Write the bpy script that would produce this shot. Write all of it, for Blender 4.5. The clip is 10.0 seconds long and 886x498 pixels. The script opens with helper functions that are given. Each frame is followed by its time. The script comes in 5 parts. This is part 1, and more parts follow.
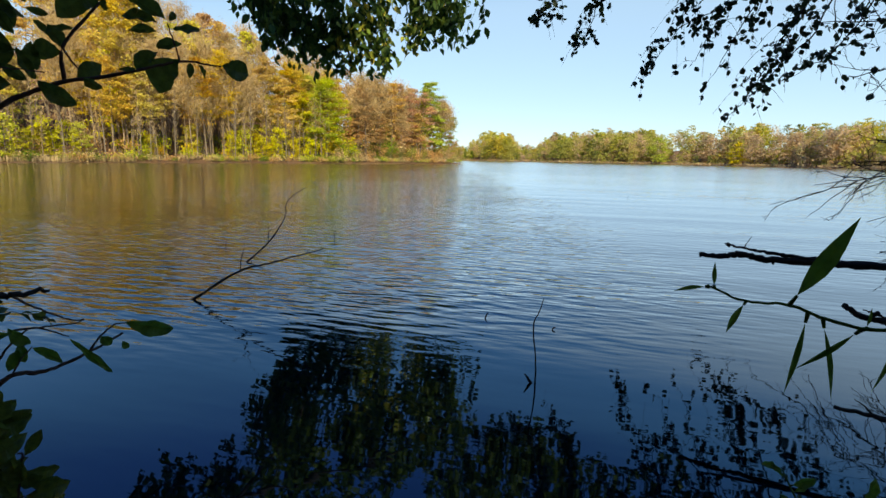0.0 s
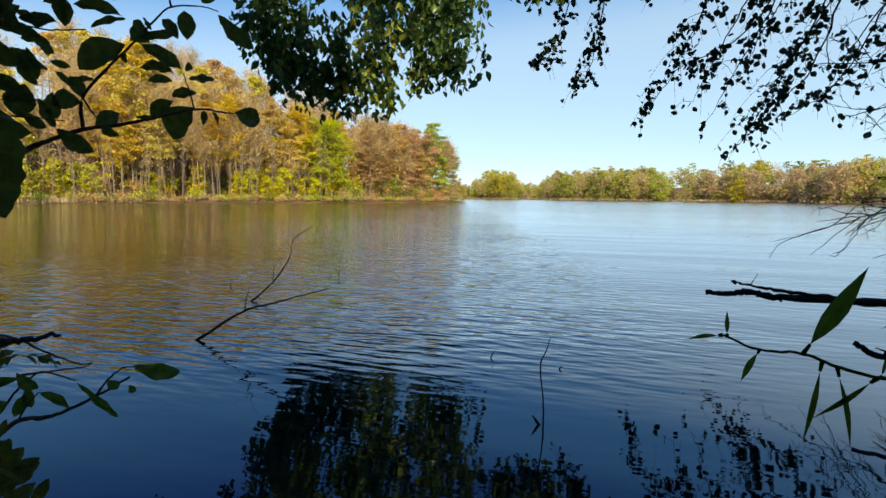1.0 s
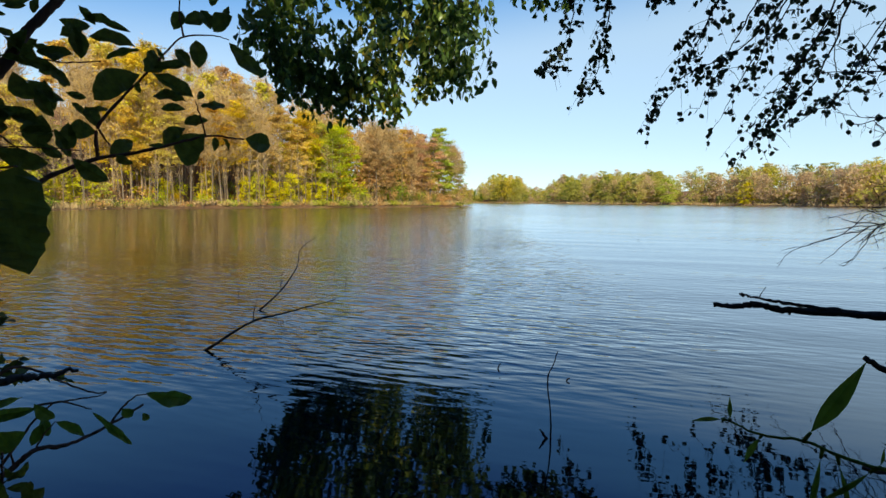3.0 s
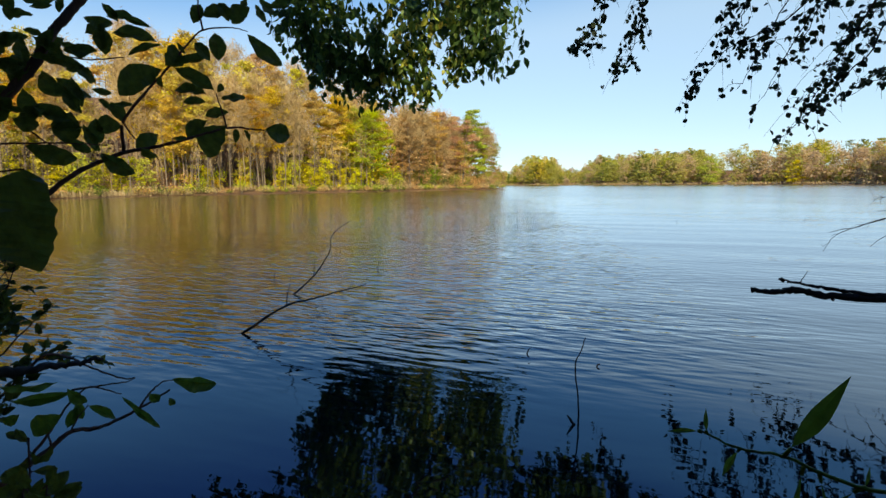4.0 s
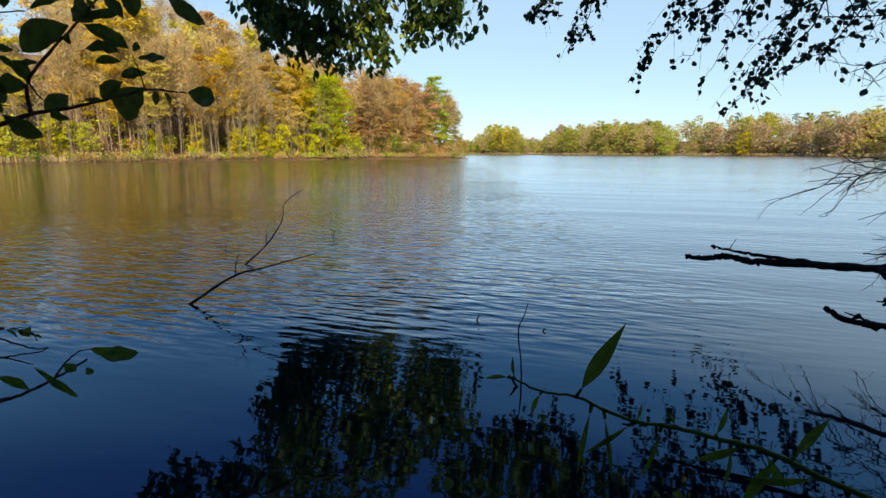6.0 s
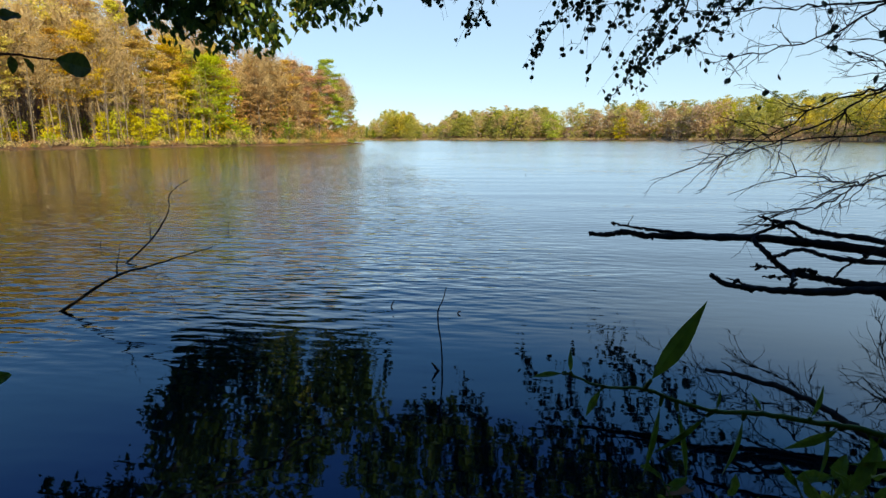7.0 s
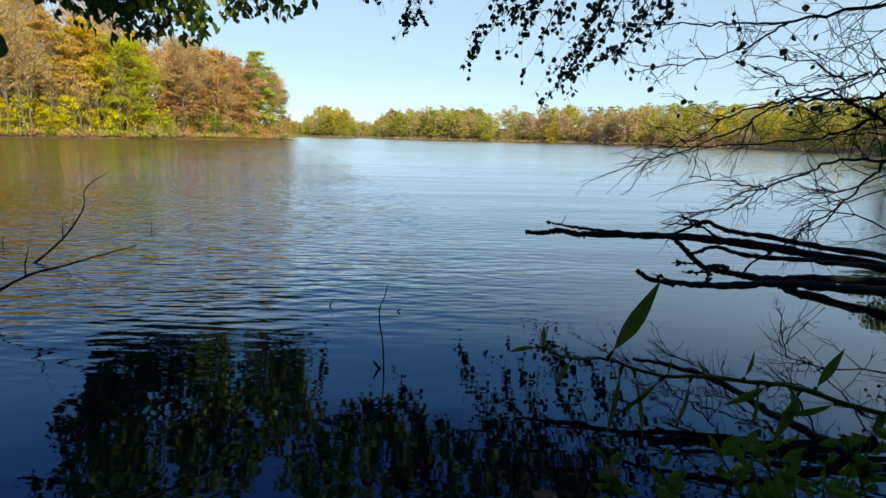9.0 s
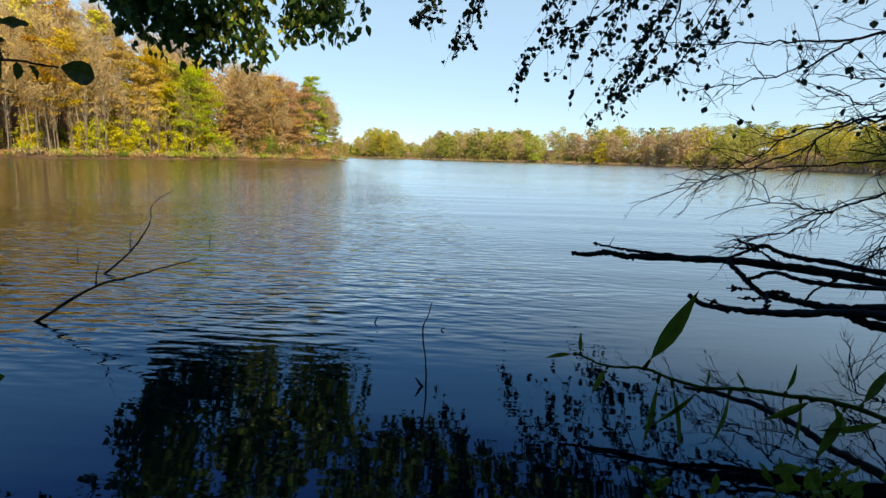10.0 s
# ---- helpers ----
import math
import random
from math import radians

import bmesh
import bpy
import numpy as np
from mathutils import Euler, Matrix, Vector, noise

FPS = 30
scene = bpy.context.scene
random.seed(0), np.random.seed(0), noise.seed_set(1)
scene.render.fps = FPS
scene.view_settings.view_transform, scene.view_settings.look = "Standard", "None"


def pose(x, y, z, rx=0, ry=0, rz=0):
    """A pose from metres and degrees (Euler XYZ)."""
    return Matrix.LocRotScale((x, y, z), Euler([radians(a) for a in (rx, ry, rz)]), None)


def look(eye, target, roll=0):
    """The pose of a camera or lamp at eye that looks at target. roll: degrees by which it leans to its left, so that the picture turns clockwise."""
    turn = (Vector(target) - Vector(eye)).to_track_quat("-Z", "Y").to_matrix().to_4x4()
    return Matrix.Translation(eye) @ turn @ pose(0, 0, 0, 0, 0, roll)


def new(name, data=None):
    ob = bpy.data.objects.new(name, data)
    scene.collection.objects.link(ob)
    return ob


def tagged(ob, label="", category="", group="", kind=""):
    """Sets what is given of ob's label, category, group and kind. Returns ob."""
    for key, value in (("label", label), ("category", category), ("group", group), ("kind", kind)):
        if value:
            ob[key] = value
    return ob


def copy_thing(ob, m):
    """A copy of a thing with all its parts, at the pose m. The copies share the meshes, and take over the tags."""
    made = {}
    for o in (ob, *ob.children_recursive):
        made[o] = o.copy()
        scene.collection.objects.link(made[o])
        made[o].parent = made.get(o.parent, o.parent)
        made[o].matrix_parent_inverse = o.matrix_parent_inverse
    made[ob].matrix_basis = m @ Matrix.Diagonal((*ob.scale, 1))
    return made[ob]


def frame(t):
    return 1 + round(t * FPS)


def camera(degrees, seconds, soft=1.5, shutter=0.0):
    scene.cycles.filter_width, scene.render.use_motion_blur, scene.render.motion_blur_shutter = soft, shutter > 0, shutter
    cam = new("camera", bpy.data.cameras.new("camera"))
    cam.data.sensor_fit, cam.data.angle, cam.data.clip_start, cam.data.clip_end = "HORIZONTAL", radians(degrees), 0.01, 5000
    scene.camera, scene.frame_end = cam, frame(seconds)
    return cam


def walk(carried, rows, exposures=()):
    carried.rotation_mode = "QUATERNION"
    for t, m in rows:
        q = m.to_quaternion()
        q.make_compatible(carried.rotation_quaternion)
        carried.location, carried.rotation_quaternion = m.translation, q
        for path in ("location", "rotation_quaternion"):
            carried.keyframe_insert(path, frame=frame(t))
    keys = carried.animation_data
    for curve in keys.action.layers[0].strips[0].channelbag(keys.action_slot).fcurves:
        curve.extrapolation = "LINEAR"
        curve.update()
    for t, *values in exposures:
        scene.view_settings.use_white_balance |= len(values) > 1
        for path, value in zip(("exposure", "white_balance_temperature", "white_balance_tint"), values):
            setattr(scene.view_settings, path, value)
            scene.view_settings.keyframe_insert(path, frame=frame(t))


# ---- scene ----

# ---------------------------------------------------------------- camera
cam = camera(82.3, 10.0)
PATH = [
    (0, (0.559, 0.209, 1.356), (-0.012, 2.093, 1.005), 0.9),
    (0.5, (0.556, 0.199, 1.365), (-0.026, 2.093, 1.098), 0.7),
    (1, (0.553, 0.199, 1.366), (-0.04, 2.098, 1.162), 0.5),
    (1.5, (0.559, 0.2, 1.368), (-0.034, 2.1, 1.172), 0.3),
    (2, (0.553, 0.183, 1.38), (-0.035, 2.084, 1.186), 0.3),
    (2.5, (0.55, 0.183, 1.407), (-0.04, 2.085, 1.231), 0.4),
    (4, (0.594, 0.214, 1.44), (-0.146, 2.055, 1.187), -0.5),
    (4.5, (0.655, 0.217, 1.445), (-0.13, 2.033, 1.156), -0.9),
    (5, (0.697, 0.215, 1.44), (-0.093, 2.026, 1.128), -1.1),
    (5.5, (0.718, 0.212, 1.443), (-0.017, 2.041, 1.105), -0.5),
    (7, (0.59, 0.279, 1.417), (0.377, 2.221, 0.99), -0.2),
    (7.5, (0.574, 0.227, 1.434), (0.521, 2.179, 1.004), -0.4),
    (8, (0.566, 0.248, 1.434), (0.62, 2.203, 1.014), 0.9),
    (8.5, (0.556, 0.241, 1.43), (0.633, 2.194, 1.005), 1.3),
    (9, (0.56, 0.252, 1.413), (0.598, 2.206, 0.985), 1.3),
    (9.5, (0.562, 0.245, 1.42), (0.509, 2.203, 1.017), 1.2),
    (10, (0.563, 0.231, 1.408), (0.421, 2.195, 1.055), 1.4),
]
walk(cam, [(t, look(eye, target, roll)) for t, eye, target, roll in PATH])

# ---------------------------------------------------------------- light
SUN_AZ, SUN_EL = radians(151), radians(34)
world = bpy.data.worlds.new("sky")
scene.world = world
world.use_nodes = True
wn = world.node_tree
sky = wn.nodes.new("ShaderNodeTexSky")
sky.sky_type, sky.sun_disc = "NISHITA", False
sky.sun_elevation, sky.sun_rotation = SUN_EL, SUN_AZ
sky.air_density, sky.dust_density, sky.ozone_density = 0.9, 0.2, 3.0
veil = wn.nodes.new("ShaderNodeMix")
veil.data_type = "RGBA"
veil.inputs[0].default_value = 0.68
haze_up = wn.nodes.new("ShaderNodeSeparateXYZ")
haze = wn.nodes.new("ShaderNodeValToRGB")
haze.color_ramp.interpolation = "EASE"
haze.color_ramp.elements[0].position, haze.color_ramp.elements[0].color = 0.27, (2.45, 3.36, 3.9, 1)
haze.color_ramp.elements[1].position, haze.color_ramp.elements[1].color = 0.58, (0.05, 0.66, 2.95, 1)
middle = haze.color_ramp.elements.new(0.42)
middle.color = (0.40, 1.62, 3.45, 1)
wn.links.new(wn.nodes.new("ShaderNodeTexCoord").outputs["Generated"], haze_up.inputs[0])
# paler towards the sun's side
tilt = wn.nodes.new("ShaderNodeMath")
tilt.operation = "MULTIPLY_ADD"
tilt.inputs[1].default_value = -0.09
wn.links.new(haze_up.outputs[0], tilt.inputs[0])
wn.links.new(haze_up.outputs[2], tilt.inputs[2])
wn.links.new(tilt.outputs[0], haze.inputs[0])
wn.links.new(haze.outputs[0], veil.inputs[7])
wn.links.new(sky.outputs[0], veil.inputs[6])
wn.links.new(veil.outputs[2], wn.nodes["Background"].inputs[0])
wn.nodes["Background"].inputs[1].default_value = 0.165
sun_dir = Vector((math.sin(SUN_AZ) * math.cos(SUN_EL), math.cos(SUN_AZ) * math.cos(SUN_EL), math.sin(SUN_EL)))
sun = new("sun", bpy.data.lights.new("sun", "SUN"))
sun.data.energy, sun.data.angle, sun.data.color = 5.0, radians(0.5), (1.0, 0.88, 0.62)
sun.rotation_euler = sun_dir.to_track_quat("Z", "Y").to_euler()
scene.view_settings.exposure = 0.4


# ---------------------------------------------------------------- materials
def material(name):
    m = bpy.data.materials.new(name)
    m.use_nodes = True
    nt = m.node_tree
    return m, nt, nt.nodes["Principled BSDF"]


def ramp(nt, source, stops):
    r = nt.nodes.new("ShaderNodeValToRGB")
    while len(r.color_ramp.elements) < len(stops):
        r.color_ramp.elements.new(0.5)
    for e, (p, c) in zip(r.color_ramp.elements, stops):
        e.position, e.color = p, (*c, 1)
    nt.links.new(source, r.inputs[0])
    return r.outputs[0]


def noise_node(nt, scale, detail=4.0, stretch=None, rough=0.55):
    n = nt.nodes.new("ShaderNodeTexNoise")
    n.inputs["Scale"].default_value, n.inputs["Detail"].default_value, n.inputs["Roughness"].default_value = scale, detail, rough
    co = nt.nodes.new("ShaderNodeTexCoord")
    if stretch:
        mp = nt.nodes.new("ShaderNodeMapping")
        mp.inputs["Scale"].default_value = stretch[:3]
        if len(stretch) > 3:
            mp.inputs["Rotation"].default_value = (0, 0, radians(stretch[3]))
        nt.links.new(co.outputs["Object"], mp.inputs[0])
        nt.links.new(mp.outputs[0], n.inputs["Vector"])
    else:
        nt.links.new(co.outputs["Object"], n.inputs["Vector"])
    return n.outputs[0]


def maths(nt, op, a, b):
    n = nt.nodes.new("ShaderNodeMath")
    n.operation = op
    for i, v in enumerate((a, b)):
        if isinstance(v, (int, float)):
            n.inputs[i].default_value = v
        else:
            nt.links.new(v, n.inputs[i])
    return n.outputs[0]


def leaf_material(name, colours, through_light=0.35, rough=0.55, patch=0.0):
    """Foliage: each leaf its own tone, brown blemishes, and light coming through the blade."""
    m, nt, p = material(name)
    g = nt.nodes.new("ShaderNodeNewGeometry")
    src = g.outputs["Random Per Island"]
    if patch:
        src = maths(nt, "ADD", maths(nt, "MULTIPLY", src, 0.34), maths(nt, "MULTIPLY", maths(nt, "SUBTRACT", noise_node(nt, patch, 2.0), 0.2), 1.1))
    k = len(colours)
    col = ramp(nt, src, [(i / max(1, k - 1), c) for i, c in enumerate(colours)])
    spots = ramp(nt, noise_node(nt, 5.0, 5.0, None, 0.65), [(0.3, (0.6, 0.6, 0.6)), (0.55, (1, 1, 1)), (0.75, (1.25, 1.2, 1.0))])
    mul = nt.nodes.new("ShaderNodeMix")
    mul.data_type, mul.blend_type = "RGBA", "MULTIPLY"
    mul.inputs[0].default_value = 1.0
    nt.links.new(col, mul.inputs[6])
    nt.links.new(spots, mul.inputs[7])
    col = mul.outputs[2]
    if patch:
        # no two trees in quite the same tone
        tone = nt.nodes.new("ShaderNodeHueSaturation")
        each = nt.nodes.new("ShaderNodeObjectInfo").outputs["Random"]
        nt.links.new(maths(nt, "ADD", maths(nt, "MULTIPLY", each, 0.035), 0.479), tone.inputs["Hue"])
        nt.links.new(maths(nt, "ADD", maths(nt, "MULTIPLY", maths(nt, "FRACT", maths(nt, "MULTIPLY", each, 7.3), 0.0), 0.2), 0.92), tone.inputs["Saturation"])
        nt.links.new(maths(nt, "ADD", maths(nt, "MULTIPLY", maths(nt, "FRACT", maths(nt, "MULTIPLY", each, 13.7), 0.0), 0.4), 0.8), tone.inputs["Value"])
        nt.links.new(col, tone.inputs["Color"])
        col = tone.outputs[0]
    nt.links.new(col, p.inputs["Base Color"])
    p.inputs["Roughness"].default_value = rough
    p.inputs["Specular IOR Level"].default_value = 0.3
    tr = nt.nodes.new("ShaderNodeBsdfTranslucent")
    nt.links.new(col, tr.inputs[0])
    mix = nt.nodes.new("ShaderNodeMixShader")
    mix.inputs[0].default_value = through_light
    nt.links.new(p.outputs[0], mix.inputs[1])
    nt.links.new(tr.outputs[0], mix.inputs[2])
    nt.links.new(mix.outputs[0], nt.nodes["Material Output"].inputs[0])
    return m


def bark_material(name, dark, light, scale=9.0):
    m, nt, p = material(name)
    n = noise_node(nt, scale, 6.0, (1, 1, 0.25))
    big = noise_node(nt, scale * 0.13, 2.0)
    f = maths(nt, "ADD", maths(nt, "MULTIPLY", n, 0.65), maths(nt, "MULTIPLY", big, 0.45))
    nt.links.new(ramp(nt, f, [(0.3, dark), (0.75, light)]), p.inputs["Base Color"])
    p.inputs["Roughness"].default_value = 0.9
    b = nt.nodes.new("ShaderNodeBump")
    b.inputs["Strength"].default_value, b.inputs["Distance"].default_value = 0.7, 0.02
    nt.links.new(n, b.inputs["Height"])
    nt.links.new(b.outputs[0], p.inputs["Normal"])
    return m


def water_material():
    """Dark lake water, calm by the bank and ruffled further out."""
    m, nt, p = material("lake_water")
    p.inputs["Base Color"].default_value = (0.001, 0.005, 0.007, 1)
    p.inputs["IOR"].default_value = 1.5
    p.inputs["Specular Tint"].default_value = (0.03, 0.50, 1.0, 1)
    co = nt.nodes.new("ShaderNodeTexCoord")
    sep = nt.nodes.new("ShaderNodeSeparateXYZ")
    nt.links.new(co.outputs["Object"], sep.inputs[0])
    reach = nt.nodes.new("ShaderNodeMapRange")
    reach.interpolation_type = "SMOOTHSTEP"
    for i, v in enumerate((3.0, 5.6, 0.04, 1.0)):
        reach.inputs[i + 1].default_value = v
    nt.links.new(maths(nt, "ADD", sep.outputs[1], maths(nt, "MULTIPLY", sep.outputs[0], -0.35)), reach.inputs[0])
    wind = nt.nodes.new("ShaderNodeMapRange")
    for i, v in enumerate((10.0, 60.0, 0.02, 0.15)):
        wind.inputs[i + 1].default_value = v
    nt.links.new(sep.outputs[1], wind.inputs[0])
    p.inputs["Coat IOR"].default_value = 1.333
    calm = nt.nodes.new("ShaderNodeMapRange")
    for i, v in enumerate((0.6, 5.2, 1.0, 0.17)):
        calm.inputs[i + 1].default_value = v
    nt.links.new(maths(nt, "ADD", maths(nt, "MULTIPLY", sep.outputs[1], 0.35), maths(nt, "MULTIPLY", sep.outputs[0], 1.2)), calm.inputs[0])
    gust = ramp(nt, noise_node(nt, 0.16, 2.0, (0.5, 1.0, 1.0, 10)), [(0.35, (0.45,) * 3), (0.65, (1.0,) * 3)])
    fine = noise_node(nt, 1.0, 1.0, (7.0, 22.0, 1.0, 12), 0.5)
    mid = noise_node(nt, 1.0, 1.0, (2.5, 7.6, 1.0, 6), 0.5)
    slow = noise_node(nt, 1.0, 1.0, (0.16, 0.7, 1.0, 4), 0.5)
    ruffle = maths(nt, "ADD", maths(nt, "MULTIPLY", fine, 0.0075), maths(nt, "MULTIPLY", mid, 0.046))
    ruffle = maths(nt, "MULTIPLY", maths(nt, "MULTIPLY", ruffle, gust), maths(nt, "MULTIPLY", reach.outputs[0], calm.outputs[0]))
    open_side = nt.nodes.new("ShaderNodeMapRange")
    open_side.interpolation_type = "SMOOTHSTEP"
    for i, v in enumerate((-0.55, -0.1, 0.05, 1.0)):
        open_side.inputs[i + 1].default_value = v
    nt.links.new(maths(nt, "DIVIDE", sep.outputs[0], maths(nt, "MAXIMUM", sep.outputs[1], 4.0)), open_side.inputs[0])
    ruffle = maths(nt, "MULTIPLY", ruffle, maths(nt, "ADD", maths(nt, "MULTIPLY", open_side.outputs[0], 0.3), 0.7))
    blur = maths(nt, "MULTIPLY", wind.outputs[0], maths(nt, "ADD", maths(nt, "MULTIPLY", open_side.outputs[0], 0.45), 0.55))
    nt.links.new(blur, p.inputs["Roughness"])
    nt.links.new(blur, p.inputs["Coat Roughness"])
    nt.links.new(maths(nt, "ADD", maths(nt, "MULTIPLY", open_side.outputs[0], 0.65), 0.15), p.inputs["Coat Weight"])
    height = maths(nt, "ADD", ruffle, maths(nt, "MULTIPLY", slow, 0.026))
    # on the open, wind-blown side mostly the near faces of the waves are seen; the water under the left bank is sheltered
    out = maths(nt, "MAXIMUM", maths(nt, "SUBTRACT", sep.outputs[1], 5.0), 0.0)
    out = maths(nt, "SUBTRACT", out, maths(nt, "MULTIPLY", maths(nt, "SUBTRACT", 1.0, maths(nt, "POWER", 2.718, maths(nt, "MULTIPLY", out, -0.2))), 5.0))
    height = maths(nt, "ADD", height, maths(nt, "MULTIPLY", maths(nt, "MULTIPLY", out, 0.03), open_side.outputs[0]))
    b = nt.nodes.new("ShaderNodeBump")
    b.inputs["Strength"].default_value, b.inputs["Distance"].default_value = 1.0, 1.0
    nt.links.new(height, b.inputs["Height"])
    nt.links.new(b.outputs[0], p.inputs["Normal"])
    nt.links.new(b.outputs[0], p.inputs["Coat Normal"])
    return m


def ground_material():
    m, nt, p = material("leaf_litter")
    fine, big = noise_node(nt, 9.0, 8.0, None, 0.7), noise_node(nt, 0.12, 3.0)
    f = maths(nt, "ADD", maths(nt, "MULTIPLY", fine, 0.7), maths(nt, "MULTIPLY", big, 0.4))
    nt.links.new(ramp(nt, f, [(0.32, (0.04, 0.024, 0.013)), (0.5, (0.14, 0.07, 0.03)), (0.62, (0.22, 0.12, 0.05)), (0.75, (0.17, 0.13, 0.05))]), p.inputs["Base Color"])
    p.inputs["Roughness"].default_value = 0.95
    b = nt.nodes.new("ShaderNodeBump")
    b.inputs["Strength"].default_value, b.inputs["Distance"].default_value = 0.8, 0.05
    nt.links.new(fine, b.inputs["Height"])
    nt.links.new(b.outputs[0], p.inputs["Normal"])
    return m


WATER, GROUND = water_material(), ground_material()
BARK_PALE = bark_material("pale_bark", (0.13, 0.09, 0.055), (0.38, 0.28, 0.17), 3.0)
BARK_GREY = bark_material("grey_bark", (0.10, 0.075, 0.05), (0.28, 0.22, 0.16), 3.0)
# near-black tone shared by the overhanging, dead and sunken branches
BARK_DARK = bark_material("near_black_bark", (0.006, 0.005, 0.004), (0.03, 0.024, 0.018), 40.0)
BARK_STEM = bark_material("reddish_stem", (0.05, 0.022, 0.014), (0.13, 0.065, 0.042), 40.0)
GOLD = leaf_material("gold_leaves", [(0.46, 0.33, 0.025), (0.74, 0.55, 0.05), (0.84, 0.68, 0.09)], 0.3, patch=0.4)
YELLOW_GREEN = leaf_material("yellow_green_leaves", [(0.40, 0.36, 0.010), (0.70, 0.62, 0.014), (0.82, 0.72, 0.03)], 0.3, patch=0.4)
GREEN = leaf_material("green_leaves", [(0.22, 0.27, 0.008), (0.48, 0.52, 0.012), (0.70, 0.66, 0.025)], 0.3, patch=0.4)
DEEP_GREEN = leaf_material("deep_green_leaves", [(0.07, 0.12, 0.015), (0.17, 0.23, 0.02), (0.32, 0.35, 0.04)], 0.25, patch=0.4)
ORANGE = leaf_material("orange_leaves", [(0.44, 0.25, 0.03), (0.70, 0.44, 0.05), (0.80, 0.56, 0.09)], 0.3, patch=0.4)
RUSSET = leaf_material("russet_leaves", [(0.34, 0.18, 0.07), (0.60, 0.36, 0.15), (0.74, 0.48, 0.22)], 0.3, patch=0.4)
TWIGGY = leaf_material("bare_twigs", [(0.36, 0.24, 0.09), (0.54, 0.38, 0.16), (0.64, 0.47, 0.22)], 0.1)
PINE = leaf_material("pine_needles", [(0.18, 0.26, 0.02), (0.40, 0.46, 0.03), (0.56, 0.58, 0.06)], 0.3, patch=0.4)
# olive and tan autumn leaves, with distance haze painted in as a paler colour
OLIVE = leaf_material("hazed_olive_leaves", [(0.34, 0.38, 0.06), (0.58, 0.60, 0.10), (0.74, 0.69, 0.15)], 0.5, patch=0.06)
TAN = leaf_material("hazed_tan_leaves", [(0.52, 0.40, 0.18), (0.70, 0.55, 0.26), (0.78, 0.63, 0.34)], 0.5, patch=0.06)
STRAW = leaf_material("straw_reeds", [(0.35, 0.24, 0.10), (0.52, 0.38, 0.18), (0.6, 0.46, 0.24)], 0.2)
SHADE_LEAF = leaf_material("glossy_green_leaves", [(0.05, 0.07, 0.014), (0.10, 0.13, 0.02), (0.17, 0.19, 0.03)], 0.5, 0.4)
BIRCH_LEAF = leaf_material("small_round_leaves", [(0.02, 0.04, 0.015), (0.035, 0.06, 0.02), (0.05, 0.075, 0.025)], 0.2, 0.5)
CANOPY_LEAF = leaf_material("canopy_leaves", [(0.03, 0.07, 0.015), (0.07, 0.14, 0.025), (0.11, 0.19, 0.03), (0.18, 0.25, 0.035)], 0.5, 0.5)
# brighter yellow-green that paints sunlight onto part of the hanging canopy
SUNLIT_LEAF = leaf_material("sunlit_leaves", [(0.10, 0.17, 0.025), (0.24, 0.34, 0.04), (0.46, 0.50, 0.07), (0.62, 0.48, 0.05)], 0.2, 0.35)
WEED_LEAF = leaf_material("fresh_green_leaves", [(0.07, 0.14, 0.015), (0.15, 0.25, 0.028)], 0.45, 0.45)
DRY_LEAF = leaf_material("fallen_brown_leaves", [(0.2, 0.085, 0.03), (0.36, 0.18, 0.07)], 0.2, 0.7)


# ---------------------------------------------------------------- geometry helpers
class Geo:
    """Vertices and faces gathered for one mesh."""

    def __init__(self):
        self.v, self.f, self.m, self.n = [], [], [], 0

    def add(self, verts, faces, slot=0):
        verts = np.asarray(verts, float).reshape(-1, 3)
        self.v.append(verts)
        n = self.n
        self.f.extend(tuple(i + n for i in f) for f in faces)
        self.m.extend([slot] * len(faces))
        self.n += len(verts)

    def mesh(self, name, mats, smooth=False):
        me = bpy.data.meshes.new(name)
        me.from_pydata(np.concatenate(self.v).tolist(), [], self.f)
        for mt in mats if isinstance(mats, (list, tuple)) else [mats]:
            me.materials.append(mt)
        me.polygons.foreach_set("material_index", self.m)
        me.polygons.foreach_set("use_smooth", [smooth] * len(self.f))
        me.update()
        return me


def part(name, geo, mats, parent, label="", smooth=False):
    ob = new(name, geo.mesh(name, mats, smooth))
    ob.parent = parent
    if label:
        ob["label"] = label
    return ob


def thing(name, place, label, category, group="", kind=""):
    e = new(name)
    e.location = place
    e.empty_display_size = 0.1
    return tagged(e, label, category, group, kind)


def curve_points(pts, per=5, wobble=0.0, rng=None):
    """A smooth line through a few points, with a little natural wander."""
    p = [Vector(q) for q in pts]
    p = [p[0] * 2 - p[1]] + p + [p[-1] * 2 - p[-2]]
    out = []
    for i in range(1, len(p) - 2):
        a, b, c, d = p[i - 1:i + 3]
        for k in range(per):
            t = k / per
            q = 0.5 * (2 * b + (c - a) * t + (2 * a - 5 * b + 4 * c - d) * t * t + (3 * b - a - 3 * c + d) * t ** 3)
            if wobble and rng and out:
                q = q + Vector((rng.gauss(0, wobble), rng.gauss(0, wobble), rng.gauss(0, wobble)))
            out.append(q)
    out.append(p[-2])
    return out


